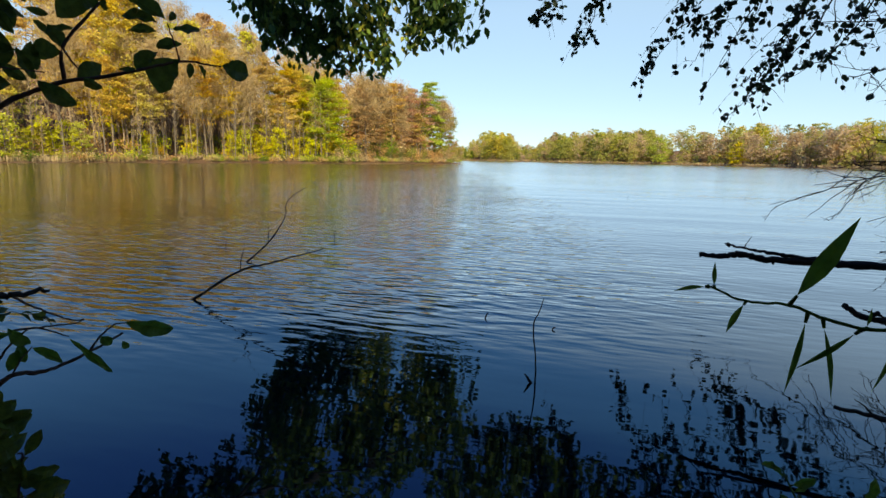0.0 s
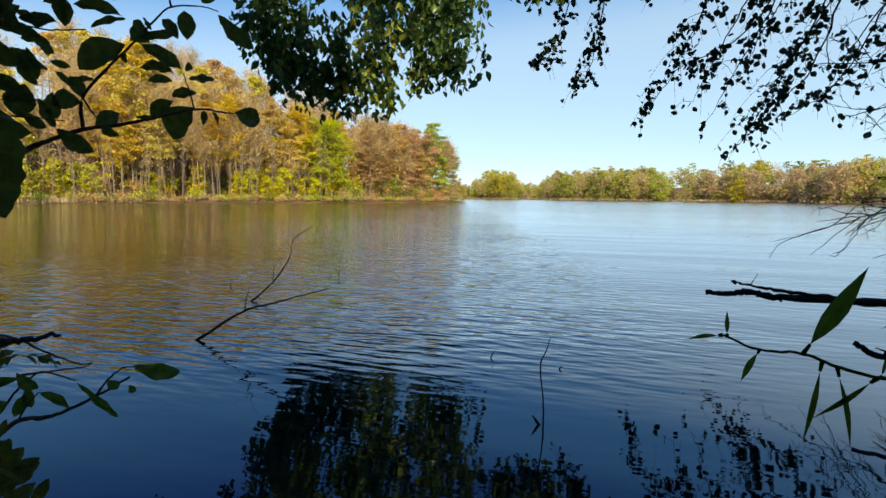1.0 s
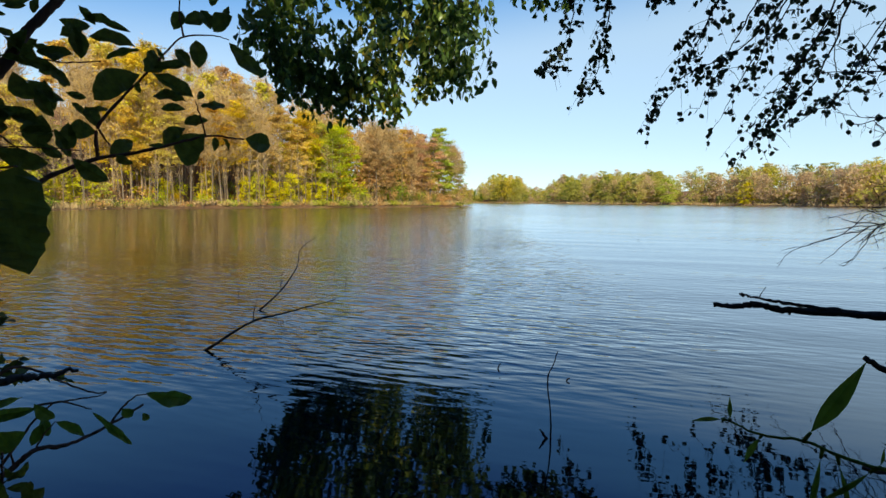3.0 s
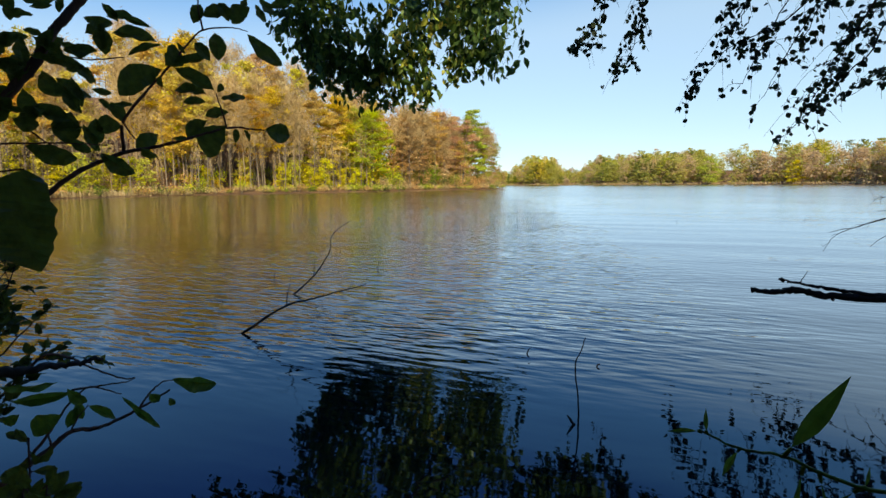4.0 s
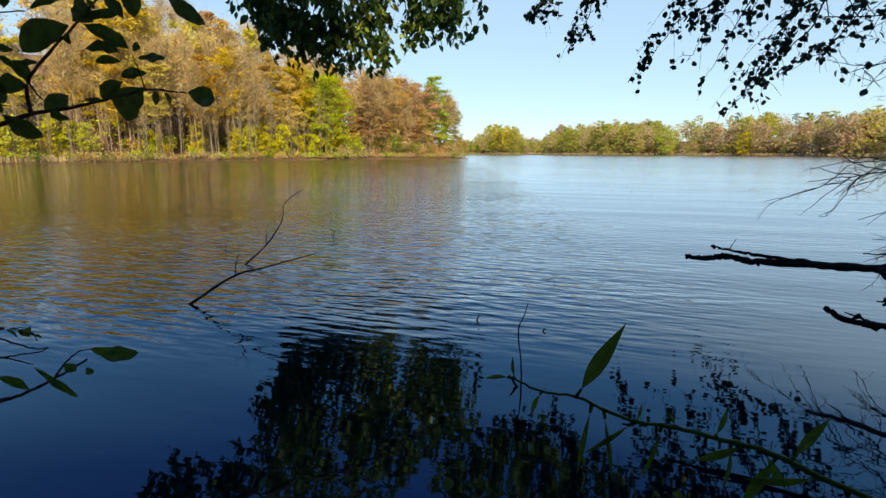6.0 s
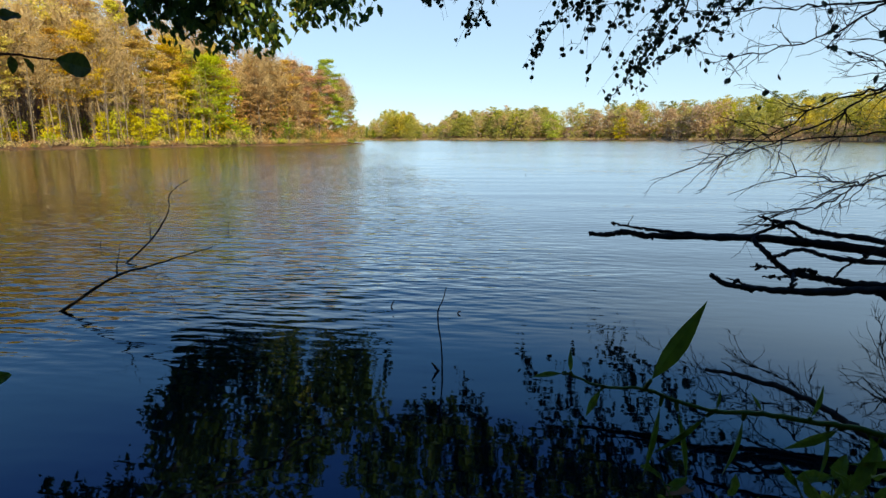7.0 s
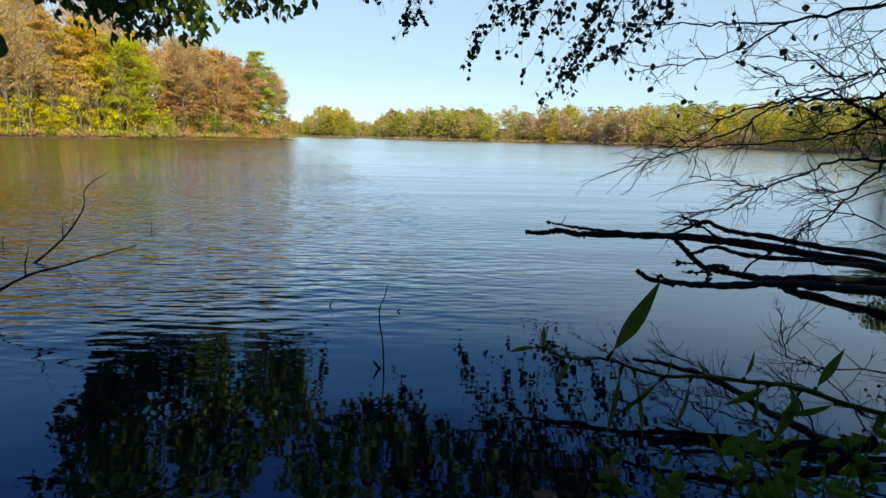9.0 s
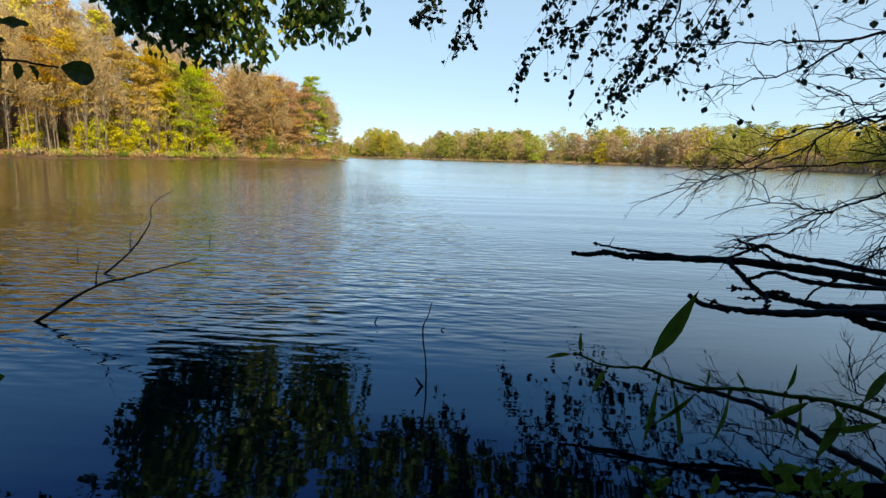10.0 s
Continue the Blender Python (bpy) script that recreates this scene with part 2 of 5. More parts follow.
def tube(geo, pts, r0, r1, sides=6, slot=0, knobs=0.0, rng=None):
    """A tapered branch along pts."""
    n = len(pts)
    rings = []
    up = Vector((0.13, 0.21, 1))
    for i, q in enumerate(pts):
        d = (pts[min(i + 1, n - 1)] - pts[max(i - 1, 0)]).normalized()
        s = d.cross(up)
        s = s.normalized() if s.length > 1e-4 else Vector((1, 0, 0))
        w = s.cross(d)
        r = r0 + (r1 - r0) * i / max(1, n - 1)
        if knobs and rng:
            r *= 1 + rng.uniform(-knobs, knobs)
        for k in range(sides):
            a = 2 * math.pi * k / sides
            rings.append(q + (s * math.cos(a) + w * math.sin(a)) * r)
    faces = []
    for i in range(n - 1):
        for k in range(sides):
            a, b = i * sides + k, i * sides + (k + 1) % sides
            faces.append((a, b, b + sides, a + sides))
    faces.append(tuple(range(sides - 1, -1, -1)))
    faces.append(tuple(range((n - 1) * sides, n * sides)))
    geo.add([tuple(v) for v in rings], faces, slot)


def leaf_shape(widths, fold=0.25, curl=0.15, uneven=0.0, seed=0):
    """A blade of unit length along x: a midrib and two folded halves, toothed and unlike where uneven."""
    n = len(widths)
    q = random.Random(seed)
    bend = q.uniform(-1, 1) * uneven
    mid = [(i / (n - 1), bend * 0.25 * math.sin(math.pi * i / (n - 1)), -curl * (i / (n - 1)) ** 2) for i in range(n)]
    wave = q.uniform(0, 6)

    def edge(sign):
        k = 1 + sign * bend * 0.5
        return [(x + 0.012 * uneven * (i % 2), y + sign * w * k * (1 + uneven * q.uniform(-0.16, 0.1)), z + fold * w + 0.12 * uneven * math.sin(wave + sign + 1.1 * i))
                for i, ((x, y, z), w) in enumerate(zip(mid, widths))][1:-1]
    v = mid + edge(1) + edge(-1)
    m = n - 2
    f = []
    for base, flip in ((n, False), (n + m, True)):
        rows = [(0, 1, base)] + [(i, i + 1, base + i, base + i - 1) for i in range(1, m)] + [(m, m + 1, base + m - 1)]
        f += [tuple(reversed(r)) if flip else r for r in rows]
    return np.array(v), f


# three unlike blades, blunt and widest past the middle
BLUNT = [leaf_shape([0, 0.07, 0.13, 0.18, 0.22, 0.255, 0.275, 0.285, 0.28, 0.265, 0.235, 0.19, 0.12, 0], 0.3, 0.18, 0.4, 1),
         leaf_shape([0, 0.10, 0.18, 0.235, 0.27, 0.29, 0.3, 0.295, 0.28, 0.25, 0.21, 0.15, 0.08, 0], 0.45, 0.3, 0.4, 5),
         leaf_shape([0, 0.06, 0.11, 0.15, 0.185, 0.215, 0.235, 0.25, 0.25, 0.235, 0.205, 0.155, 0.09, 0], 0.7, 0.1, 0.4, 9)]
ROUND = leaf_shape([0, 0.33, 0.42, 0.3, 0], 0.2, 0.1)
LANCE = leaf_shape([0, 0.07, 0.115, 0.12, 0.09, 0.045, 0], 0.5, 0.06)
DROOP = leaf_shape([0, 0.24, 0.32, 0.2, 0], 0.3, 0.25)
CURLED = leaf_shape([0, 0.3, 0.22, 0.42, 0.3, 0.34, 0.12, 0], 0.7, -0.2)
SLIVER = (np.array([(0, 0, 0), (0.45, 0.28, 0.06), (1, 0, 0), (0.5, -0.28, -0.04)]), [(0, 1, 2, 3)])


def unit(a):
    return a / np.maximum(np.linalg.norm(a, axis=-1, keepdims=True), 1e-9)


def leaves(geo, at, along, normal, size, shape, slot=0, width=1.0):
    """Blades at many places: each with its own direction, facing and size."""
    at, along, normal = (np.asarray(a, float).reshape(-1, 3) for a in (at, along, normal))
    x = unit(along)
    y = unit(np.cross(normal, x) + 1e-6)
    z = np.cross(x, y)
    size = np.broadcast_to(np.asarray(size, float), (len(at),))
    tv, tf = shape
    v = at[:, None, :] + size[:, None, None] * (tv[None, :, 0:1] * x[:, None] + width * tv[None, :, 1:2] * y[:, None] + tv[None, :, 2:3] * z[:, None])
    k = len(tv)
    base = geo.n
    geo.v.append(v.reshape(-1, 3))
    geo.n += k * len(at)
    for i in range(len(at)):
        o = base + i * k
        geo.f.extend(tuple(j + o for j in f) for f in tf)
    geo.m.extend([slot] * (len(tf) * len(at)))


# ---------------------------------------------------------------- the lake and its banks
SHORE = [(62, 53), (45, 45), (41, 36), (44, 20), (36, 8), (20, 3.2), (8, 2.2), (3.2, 1.95), (1.7, 2.0), (0.7, 1.72), (-0.6, 1.3), (-2, 0.7), (-4, 0.4), (-10, 1.5), (-25, 5),
         (-50, 15), (-68, 28), (-72, 41), (-72, 58), (-66, 71), (-59, 86), (-48.4, 105), (-33.8, 131), (-36, 137.5), (-60, 150), (-95, 180), (-130, 260),
         (-160, 370), (-145, 440), (-105, 447), (-60, 405), (0, 348), (35, 328), (68, 301), (95, 240), (103, 180), (97, 130), (84, 95), (74, 65)]


def shore_gap(x, y):
    """Distance to the waterline: positive on land, negative in the lake."""
    x, y = np.asarray(x, float), np.asarray(y, float)
    best = np.full(x.shape, 1e9)
    inside = np.zeros(x.shape, bool)
    for (ax, ay), (bx, by) in zip(SHORE, SHORE[1:] + SHORE[:1]):
        dx, dy = bx - ax, by - ay
        t = np.clip(((x - ax) * dx + (y - ay) * dy) / (dx * dx + dy * dy), 0, 1)
        best = np.minimum(best, np.hypot(x - ax - t * dx, y - ay - t * dy))
        if dy:
            cross = ((ay > y) != (by > y)) & (x < ax + (y - ay) * dx / dy)
            inside ^= cross
    return np.where(inside, -best, best)


def ground_height(x, y):
    x, y = np.asarray(x, float), np.asarray(y, float)
    d = shore_gap(x, y)
    s = np.clip(d / 70, 0, 1)
    hill = 3 + 20.5 * np.clip((-x - 20) / 30, 0, 1) * np.clip((170 - y) / 60, 0, 1) + 6 * np.clip((y - 60) / 140, 0, 1) * np.clip((x + 170) / 60, 0, 1) * np.clip((y + x - 40) / 100, 0, 1)
    land = 0.16 * (1 - np.exp(-np.maximum(d, 0) / 0.5)) + 0.5 * (1 - np.exp(-np.maximum(d, 0) / 6)) + hill * s * s * (3 - 2 * s)
    bumps = 0.02 * np.sin(3.1 * x + 1.3 * y) * np.sin(2.3 * y - 0.7 * x) * np.clip(d, 0, 1) + 0.3 * np.sin(0.21 * x) * np.sin(0.17 * y + 1) * np.clip(d / 30, 0, 1)
    return np.where(d > 0, land + bumps, -0.02 - 0.12 * np.minimum(-d, 12))


def build_ground():
    n = 251
    u = np.linspace(-1, 1, n)
    reach = np.arcsinh(1500 / 0.6)
    ax = 0.8 + 0.6 * np.sinh(u * reach)
    ay = 1.8 + 0.6 * np.sinh(u * reach)
    X, Y = np.meshgrid(ax, ay)
    v = np.stack([X, Y, ground_height(X, Y)], -1).reshape(-1, 3)
    i = np.arange(n * n).reshape(n, n)
    f = np.stack([i[:-1, :-1], i[:-1, 1:], i[1:, 1:], i[1:, :-1]], -1).reshape(-1, 4)
    g = Geo()
    g.add(v, f.tolist())
    tagged(new("ground", g.mesh("ground", GROUND, True)), "lake bank and woodland floor covered in brown fallen leaves", "ground", kind="structure")


build_ground()
g = Geo()
g.add([(-200, 0.2, 0), (140, 0.2, 0), (140, 480, 0), (-200, 480, 0)], [(0, 1, 2, 3)])
tagged(new("water", g.mesh("water", WATER)), "dark blue rippled lake water reflecting sky and trees", "water", kind="structure")


# ---------------------------------------------------------------- trees
def tree_shape(seed, height, crown, blades, blade, low=0.3, kind="broad", sides=6, even=0.7, wide=1.0):
    """One tree as (trunk and limbs, crown): limbs carry flat sprays of small blades, with gaps between them."""
    rng = random.Random(seed)
    rs = np.random.RandomState(seed)
    wood, leaf = Geo(), Geo()
    lean = Vector((rng.uniform(-0.05, 0.05), rng.uniform(-0.05, 0.05), 1))
    heights = (0.2, 0.45, 0.7, 0.96) if kind != "dome" else (0.2, 0.4, 0.6, 0.8)
    trunk = [Vector((0, 0, -0.6))] + [Vector((lean.x * height * t + rng.gauss(0, 0.012 * height * t), lean.y * height * t + rng.gauss(0, 0.012 * height * t), height * t)) for t in heights]
    r = 0.0065 * height + 0.03
    line = curve_points(trunk, 3)
    tube(wood, line, r, 0.02, sides)

    def on_trunk(t):
        i = next((j for j, h in enumerate(heights) if t <= h), 3)
        h0 = heights[i - 1] if i else -0.6 / height
        return trunk[i].lerp(trunk[i + 1], (t - h0) / (heights[i] - h0))
    count = 36 if kind in ("conifer", "pine") else 28
    nodes, weights = [], []
    for k in range(count):
        u = (k + rng.random()) / count
        t = low + (0.96 - low) * u
        a = k * 2.4 + rng.uniform(-0.6, 0.6)
        if kind == "conifer":
            reach, rise = crown * (1.03 - u) * rng.uniform(0.75, 1.1), -0.12
        elif kind == "pine":
            reach, rise = crown * (0.35 + 0.65 * math.sin(math.pi * min(1, 0.25 + 0.68 * u))) * rng.uniform(0.5, 1.15), 0.22
        elif kind == "dome":
            reach, rise = crown * math.sqrt(max(0.1, 1 - (1.5 * u - 0.45) ** 2)) * rng.uniform(0.8, 1.08), 0.1 + 0.3 * u
        elif kind == "bare":
            reach, rise = crown * (1.1 - 0.75 * u) * rng.uniform(0.6, 1.1), 1.5
        else:
            reach, rise = crown * max(0.22, math.sin(math.pi * min(1, 0.24 + 0.72 * u)) ** 0.8) * rng.uniform(0.55, 1.15), 0.15 + 0.75 * u
        c = on_trunk(t)
        end = c + Vector((math.cos(a) * reach, math.sin(a) * reach, rise * reach * 0.7))
        mid = c.lerp(end, 0.5) + Vector((0, 0, 0.08 * reach))
        if sides > 4 or k % 4 == 0:
            tube(wood, [c, mid, end], 0.34 * r * (1.1 - t) + 0.018, 0.012, 3)
        side = Vector((-math.sin(a), math.cos(a), 0))
        heavy = rng.gammavariate(even, 1.0) + 0.06
        for j in range(6):
            f = 0.35 + 0.65 * (j + rng.random()) / 6
            p = (c.lerp(mid, f * 2) if f < 0.5 else mid.lerp(end, f * 2 - 1)) + side * rng.gauss(0, 0.28 * reach * f) + Vector((0, 0, rng.gauss(0, 0.04 * crown)))
            nodes.append(tuple(p))
            weights.append(heavy * (0.4 + f))
    nodes, weights = np.array(nodes), np.array(weights)
    pick = nodes[rs.choice(len(nodes), blades, p=weights / weights.sum())]
    if kind == "bare":
        at = pick + rs.normal(0, 1, (blades, 3)) * np.array([0.22, 0.22, 0.3]) * crown
        d = unit(rs.normal(0, 0.5, (blades, 3)) + np.array([0, 0, 0.8]) + 0.6 * unit(at * np.array([1, 1, 0])))
        leaves(leaf, at, d, rs.normal(0, 1, (blades, 3)), blade * rs.uniform(0.6, 1.5, blades), SLIVER, width=0.032 * wide)
    else:
        at = pick + rs.normal(0, 1, (blades, 3)) * np.array([0.12, 0.12, 0.045]) * crown
        d = unit(rs.normal(0, 1, (blades, 3)) * np.array([1, 1, 0.45]) + np.array([0, 0, -0.2]))
        heart = np.array([lean.x * height * 0.5, lean.y * height * 0.5, height * 0.5])
        nrm = rs.normal(0, 0.75, (blades, 3)) + np.array([0, 0, 0.5]) + 0.5 * unit(at - heart)
        leaves(leaf, at, d, nrm, blade * rs.uniform(0.6, 1.35, blades), SLIVER, width=0.95 * wide)
    return wood, leaf


def plant_tree(name, shape, bark, leaf_mat, place, label, group, turn=0.0, scale=1.0, category="tree"):
    wood, leaf = shape
    e = thing(name, (place[0], place[1], float(ground_height(place[0], place[1])) if len(place) < 3 else place[2]), label, category, group)
    e.rotation_euler, e.scale = (0, 0, turn), (scale,) * 3
    part("trunk", wood, bark, e)
    part("crown", leaf, leaf_mat, e)
    return e


def wood_of(name, label, trees, shapes, mats, group=""):
    """A whole far wood in one mesh: (kind, x, y, scale, turn, leaf slot, bark slot)."""
    g = Geo()
    for k, x, y, s, turn, ls, bs in trees:
        z = float(ground_height(x, y))
        c, sn = math.cos(turn), math.sin(turn)
        rot = np.array([[c, -sn, 0], [sn, c, 0], [0, 0, 1]]).T * s
        for geo, slot in zip(shapes[k], (bs, ls)):
            if not geo.v:
                continue
            g.add(np.concatenate(geo.v) @ rot + np.array([x, y, z]), geo.f, slot)
    ob = new(name, g.mesh(name, mats))
    return tagged(ob, label, "wood", group, "stuff")


PALETTE = [BARK_PALE, BARK_GREY, GOLD, YELLOW_GREEN, GREEN, DEEP_GREEN, ORANGE, RUSSET, TWIGGY, OLIVE, TAN]
#           0          1          2     3             4      5           6       7       8

# left bank, the front rows: trees of their own
GROUP = "trees on the near wooded bank"
FRONT = {
    "gold": (tree_shape(11, 18, 3.3, 4600, 0.31, 0.36), BARK_PALE, GOLD, "tall slim tree with golden autumn leaves on the lake bank"),
    "lime": (tree_shape(12, 13, 3.2, 4600, 0.31, 0.06), BARK_GREY, YELLOW_GREEN, "yellow-green tree leafed almost to the ground at the shore"),
    "green": (tree_shape(13, 18, 4.6, 7600, 0.31, 0.2), BARK_GREY, GREEN, "full green tree turning yellow at the water's edge"),
    "orange": (tree_shape(14, 17, 3.2, 3400, 0.3, 0.34), BARK_PALE, ORANGE, "orange-brown autumn tree with thinning leaves"),
    "russet": (tree_shape(15, 18, 3.6, 5200, 0.3, 0.2), BARK_GREY, RUSSET, "russet brown tree with dry leaves on the bank"),
    "bare": (tree_shape(16, 18, 2.6, 4200, 0.62, 0.42, "bare"), BARK_PALE, TWIGGY, "nearly bare pale-trunked tree with fine upright twigs"),
    "deep": (tree_shape(17, 20, 3.7, 9000, 0.36, 0.16, "pine", even=3.0), BARK_GREY, PINE, "green pine near the end of the wooded point"),
    "sapling": (tree_shape(18, 6, 1.9, 1500, 0.28, 0.08), BARK_GREY, YELLOW_GREEN, "low yellow-green sapling under the taller trees of the bank"),
}
MADE = {}


def front_tree(kind, x, y, scale, turn):
    shape, bark, leaf_mat, label = FRONT[kind]
    if kind not in MADE:
        MADE[kind] = plant_tree("autumn_tree", shape, bark, leaf_mat, (x, y), label, GROUP, turn, 1.0)
        MADE[kind].scale = (scale,) * 3
    else:
        o = copy_thing(MADE[kind], Matrix.Translation((x, y, float(ground_height(x, y)))) @ Matrix.Rotation(turn, 4, "Z"))
        o.scale = (scale,) * 3


LEFT = SHORE[16:24]


def along_left(s, back):
    """A place on the left bank: s from 0 (its near end) to 1 (the point), and metres behind the waterline."""
    seg = [math.dist(a, b) for a, b in zip(LEFT[:-1], LEFT[1:])]
    total = sum(seg[:-1])
    d = s * total
    for (a, b), l in zip(zip(LEFT[:-1], LEFT[1:]), seg):
        if d <= l:
            break
        d -= l
    dx, dy = (b[0] - a[0]) / l, (b[1] - a[1]) / l
    return a[0] + dx * d - dy * back, a[1] + dy * d + dx * back


rng = random.Random(5)
# the order of colours along the bank, from its near end to the point: front row, row behind
BANDS = [(0.00, "lime gold orange lime", "gold bare orange gold"), (0.16, "lime gold lime bare", "gold gold bare orange"), (0.30, "bare gold bare", "gold gold bare"), (0.39, "bare bare orange", "orange bare gold bare"),
         (0.48, "lime gold bare", "gold bare lime"), (0.54, "lime lime gold lime", "gold lime bare"), (0.60, "lime lime gold", "gold lime orange"), (0.66, "green orange", "gold bare orange"),
         (0.72, "russet bare", "russet bare orange"), (0.80, "russet orange bare", "russet russet bare"), (0.90, "russet orange", "russet bare")]
for k in range(108):
    s = (k % 54 + rng.random()) / 54 * 0.9
    row = 0 if k < 54 else 1
    back = (2.5 + 4 * rng.random()) if row == 0 else (8 + 7 * rng.random())
    kinds = [b for b in BANDS if b[0] <= s][-1][1 + row].split()
    if s < 0.3:
        back += 5
    if 0.62 < s < 0.71 and row == 0:
        kinds, back = ["gold"], back + 7
    x, y = along_left(s, back)
    front_tree(rng.choice(kinds), x, y, rng.uniform(0.78, 1.1), rng.uniform(0, 6.28))
for kind, s, back, scale in (("green", 0.645, 3.5, 0.86), ("green", 0.675, 5.5, 0.96), ("green", 0.66, 10, 0.95), ("gold", 0.355, 13, 1.45), ("gold", 0.37, 16, 1.5), ("gold", 0.34, 12, 1.3), ("gold", 0.40, 18, 1.2), ("lime", 0.33, 9, 1.3),
                             ("lime", 0.72, 4, 0.4), ("russet", 0.78, 3, 0.55), ("russet", 0.84, 3, 0.6), ("orange", 0.88, 3, 0.7)):
    x, y = along_left(s, back)
    front_tree(kind, x, y, scale, rng.uniform(0, 6.28))
# saplings under the taller trees, thickest where the bank is yellow-green
for k in range(30):
    x, y = along_left(rng.choice([rng.uniform(0.0, 0.3), rng.uniform(0.49, 0.64), rng.uniform(0.49, 0.64), rng.uniform(0.3, 0.5)]), rng.uniform(1.2, 5))
    front_tree("sapling", x, y, rng.uniform(0.5, 1.15), rng.uniform(0, 6.28))
# the point: a tall pine, a bare tree, a smaller pine and a rusty bush at its tip
for kind, x, y, scale in (("deep", -44.2, 127.5, 1.0), ("deep", -46.0, 129.0, 0.92), ("bare", -41.6, 131.0, 0.86), ("bare", -40.4, 132.5, 0.8), ("bare", -42.6, 134.0, 0.86), ("deep", -39.6, 132.8, 0.6), ("deep", -41.4, 129.2, 0.5), ("orange", -37.9, 132.0, 0.34), ("russet", -43.8, 127.6, 0.42),
                          ("russet", -42.5, 130.6, 0.5), ("russet", -39.6, 131.6, 0.42), ("bare", -43.6, 135.0, 0.9), ("russet", -46.0, 127.0, 0.45), ("deep", -50.0, 127.0, 0.45), ("russet", -37.7, 134.6, 0.25)):
    front_tree(kind, x + 1.9, y, scale, rng.uniform(0, 6.28))

# the wood behind them, up the slope
BACK = {"pole": tree_shape(24, 10, 0.9, 90, 0.6, 0.45, "bare", 5), "leafy": tree_shape(21, 16, 3.4, 1250, 0.5, 0.3), "slim": tree_shape(22, 17, 2.8, 950, 0.5, 0.4), "bare": tree_shape(23, 16, 2.8, 1700, 0.62, 0.35, "bare", wide=1.3)}
trees = []
for k in range(270):
    s, back = rng.uniform(-0.05, 1.0), rng.uniform(14, 55)
    if s > 0.85:
        back = rng.uniform(10, 25)
    x, y = along_left(s, back)
    if shore_gap(np.array([x]), np.array([y]))[0] < 3:
        continue
    kind = rng.choice(["leafy", "slim", "bare", "bare"])
    slot = 8 if kind == "bare" else rng.choice([2, 3, 6, 7, 2, 7, 6, 10] if s < 0.7 else [7, 7, 6, 7])
    trees.append((kind, x, y, rng.uniform(0.9, 1.25) * (1.0 if s < 0.8 else 0.9), rng.uniform(0, 6.28), slot, rng.choice([0, 0, 1])))
for k in range(210):
    x, y = along_left(rng.uniform(0.03, 0.66), rng.uniform(1, 14))
    trees.append(("pole", x, y, rng.uniform(0.5, 1.25), rng.uniform(0, 6.28), 8, rng.choice([0, 1, 1])))
wood_of("hillside_wood", "autumn wood of gold, brown and bare trees up the slope", trees, BACK, PALETTE)

# far shore
FAR = {"round": tree_shape(31, 15, 6.2, 560, 0.95, 0.1, "dome", 4, 4.0, 1.35), "tall": tree_shape(32, 17, 4.8, 520, 0.95, 0.15, "dome", 4, 4.0, 1.35), "bare": tree_shape(33, 14, 3.8, 300, 2.0, 0.25, "bare", 4, 2.0, 2.2),
       "bush": tree_shape(34, 5, 3.2, 130, 0.9, 0.02, sides=3, even=2.5, wide=1.2), "round_near": tree_shape(35, 15, 5.8, 1150, 0.62, 0.1, "dome", 4, 3.0, 1.25), "tall_near": tree_shape(36, 17, 4.6, 1050, 0.62, 0.15, "dome", 4, 3.0, 1.25),
       "bare_near": tree_shape(37, 14, 3.4, 420, 1.2, 0.3, "bare", 4, 2.0, 1.8), "bush_near": tree_shape(38, 5, 3.2, 260, 0.55, 0.02, sides=3, even=2.5)}
trees = []
FARLINE = SHORE[25:] + SHORE[:1]


def along_far(s, back):
    seg = [math.dist(a, b) for a, b in zip(FARLINE[:-1], FARLINE[1:])]
    d = s * sum(seg)
    for (a, b), l in zip(zip(FARLINE[:-1], FARLINE[1:]), seg):
        if d <= l:
            break
        d -= l
    dx, dy = (b[0] - a[0]) / l, (b[1] - a[1]) / l
    return a[0] + dx * d - dy * back, a[1] + dy * d + dx * back


def skyline(x, y):
    """How tall the far wood stands: a round clump on the point, a low gap, then a long rising wood."""
    a = math.degrees(math.atan2(x - 0.6, y))
    stops = [(-40, 0.8), (-16, 0.5), (-14.4, 0.45), (-13.2, 1.0), (-11.5, 1.25), (-9.8, 1.05), (-8.6, 0.5), (-7.2, 0.4), (-6.2, 0.6), (-5, 1.0), (-2, 1.1), (4.5, 1.0), (6.2, 0.72), (8, 1.0), (12, 1.08), (18, 1.02), (28, 0.85), (36, 0.72), (60, 0.75)]
    for (a0, h0), (a1, h1) in zip(stops[:-1], stops[1:]):
        if a <= a1:
            return h0 + (h1 - h0) * max(0.0, (a - a0) / (a1 - a0))
    return 1.0


for k in range(820):
    s = 0.3 + 0.7 * rng.random() if k > 120 else 0.3 * rng.random()
    back = 5 + 66 * rng.random() ** 1.3
    x, y = along_far(s, back)
    if shore_gap(np.array([x]), np.array([y]))[0] < 3 or math.hypot(x - 34, y - 328) < 13 or math.hypot(x - 68.6, y - 301) < 8:
        continue
    kind = rng.choice(["round", "tall", "bare", "round", "round", "tall"])
    a = math.degrees(math.atan2(x - 0.6, y))
    tones = [9, 9, 5, 9, 4, 10] if a < 6 else [10, 10, 9, 10, 4] if a < 24 and back < 26 else [9, 9, 4, 9, 3, 5]
    if a > 24 and kind == "bare":
        kind = "tall"
    slot = 8 if kind == "bare" else rng.choice(tones)
    trees.append((kind, x, y, rng.uniform(0.78, 1.0) * skyline(x, y), rng.uniform(0, 6.28), slot, 0))
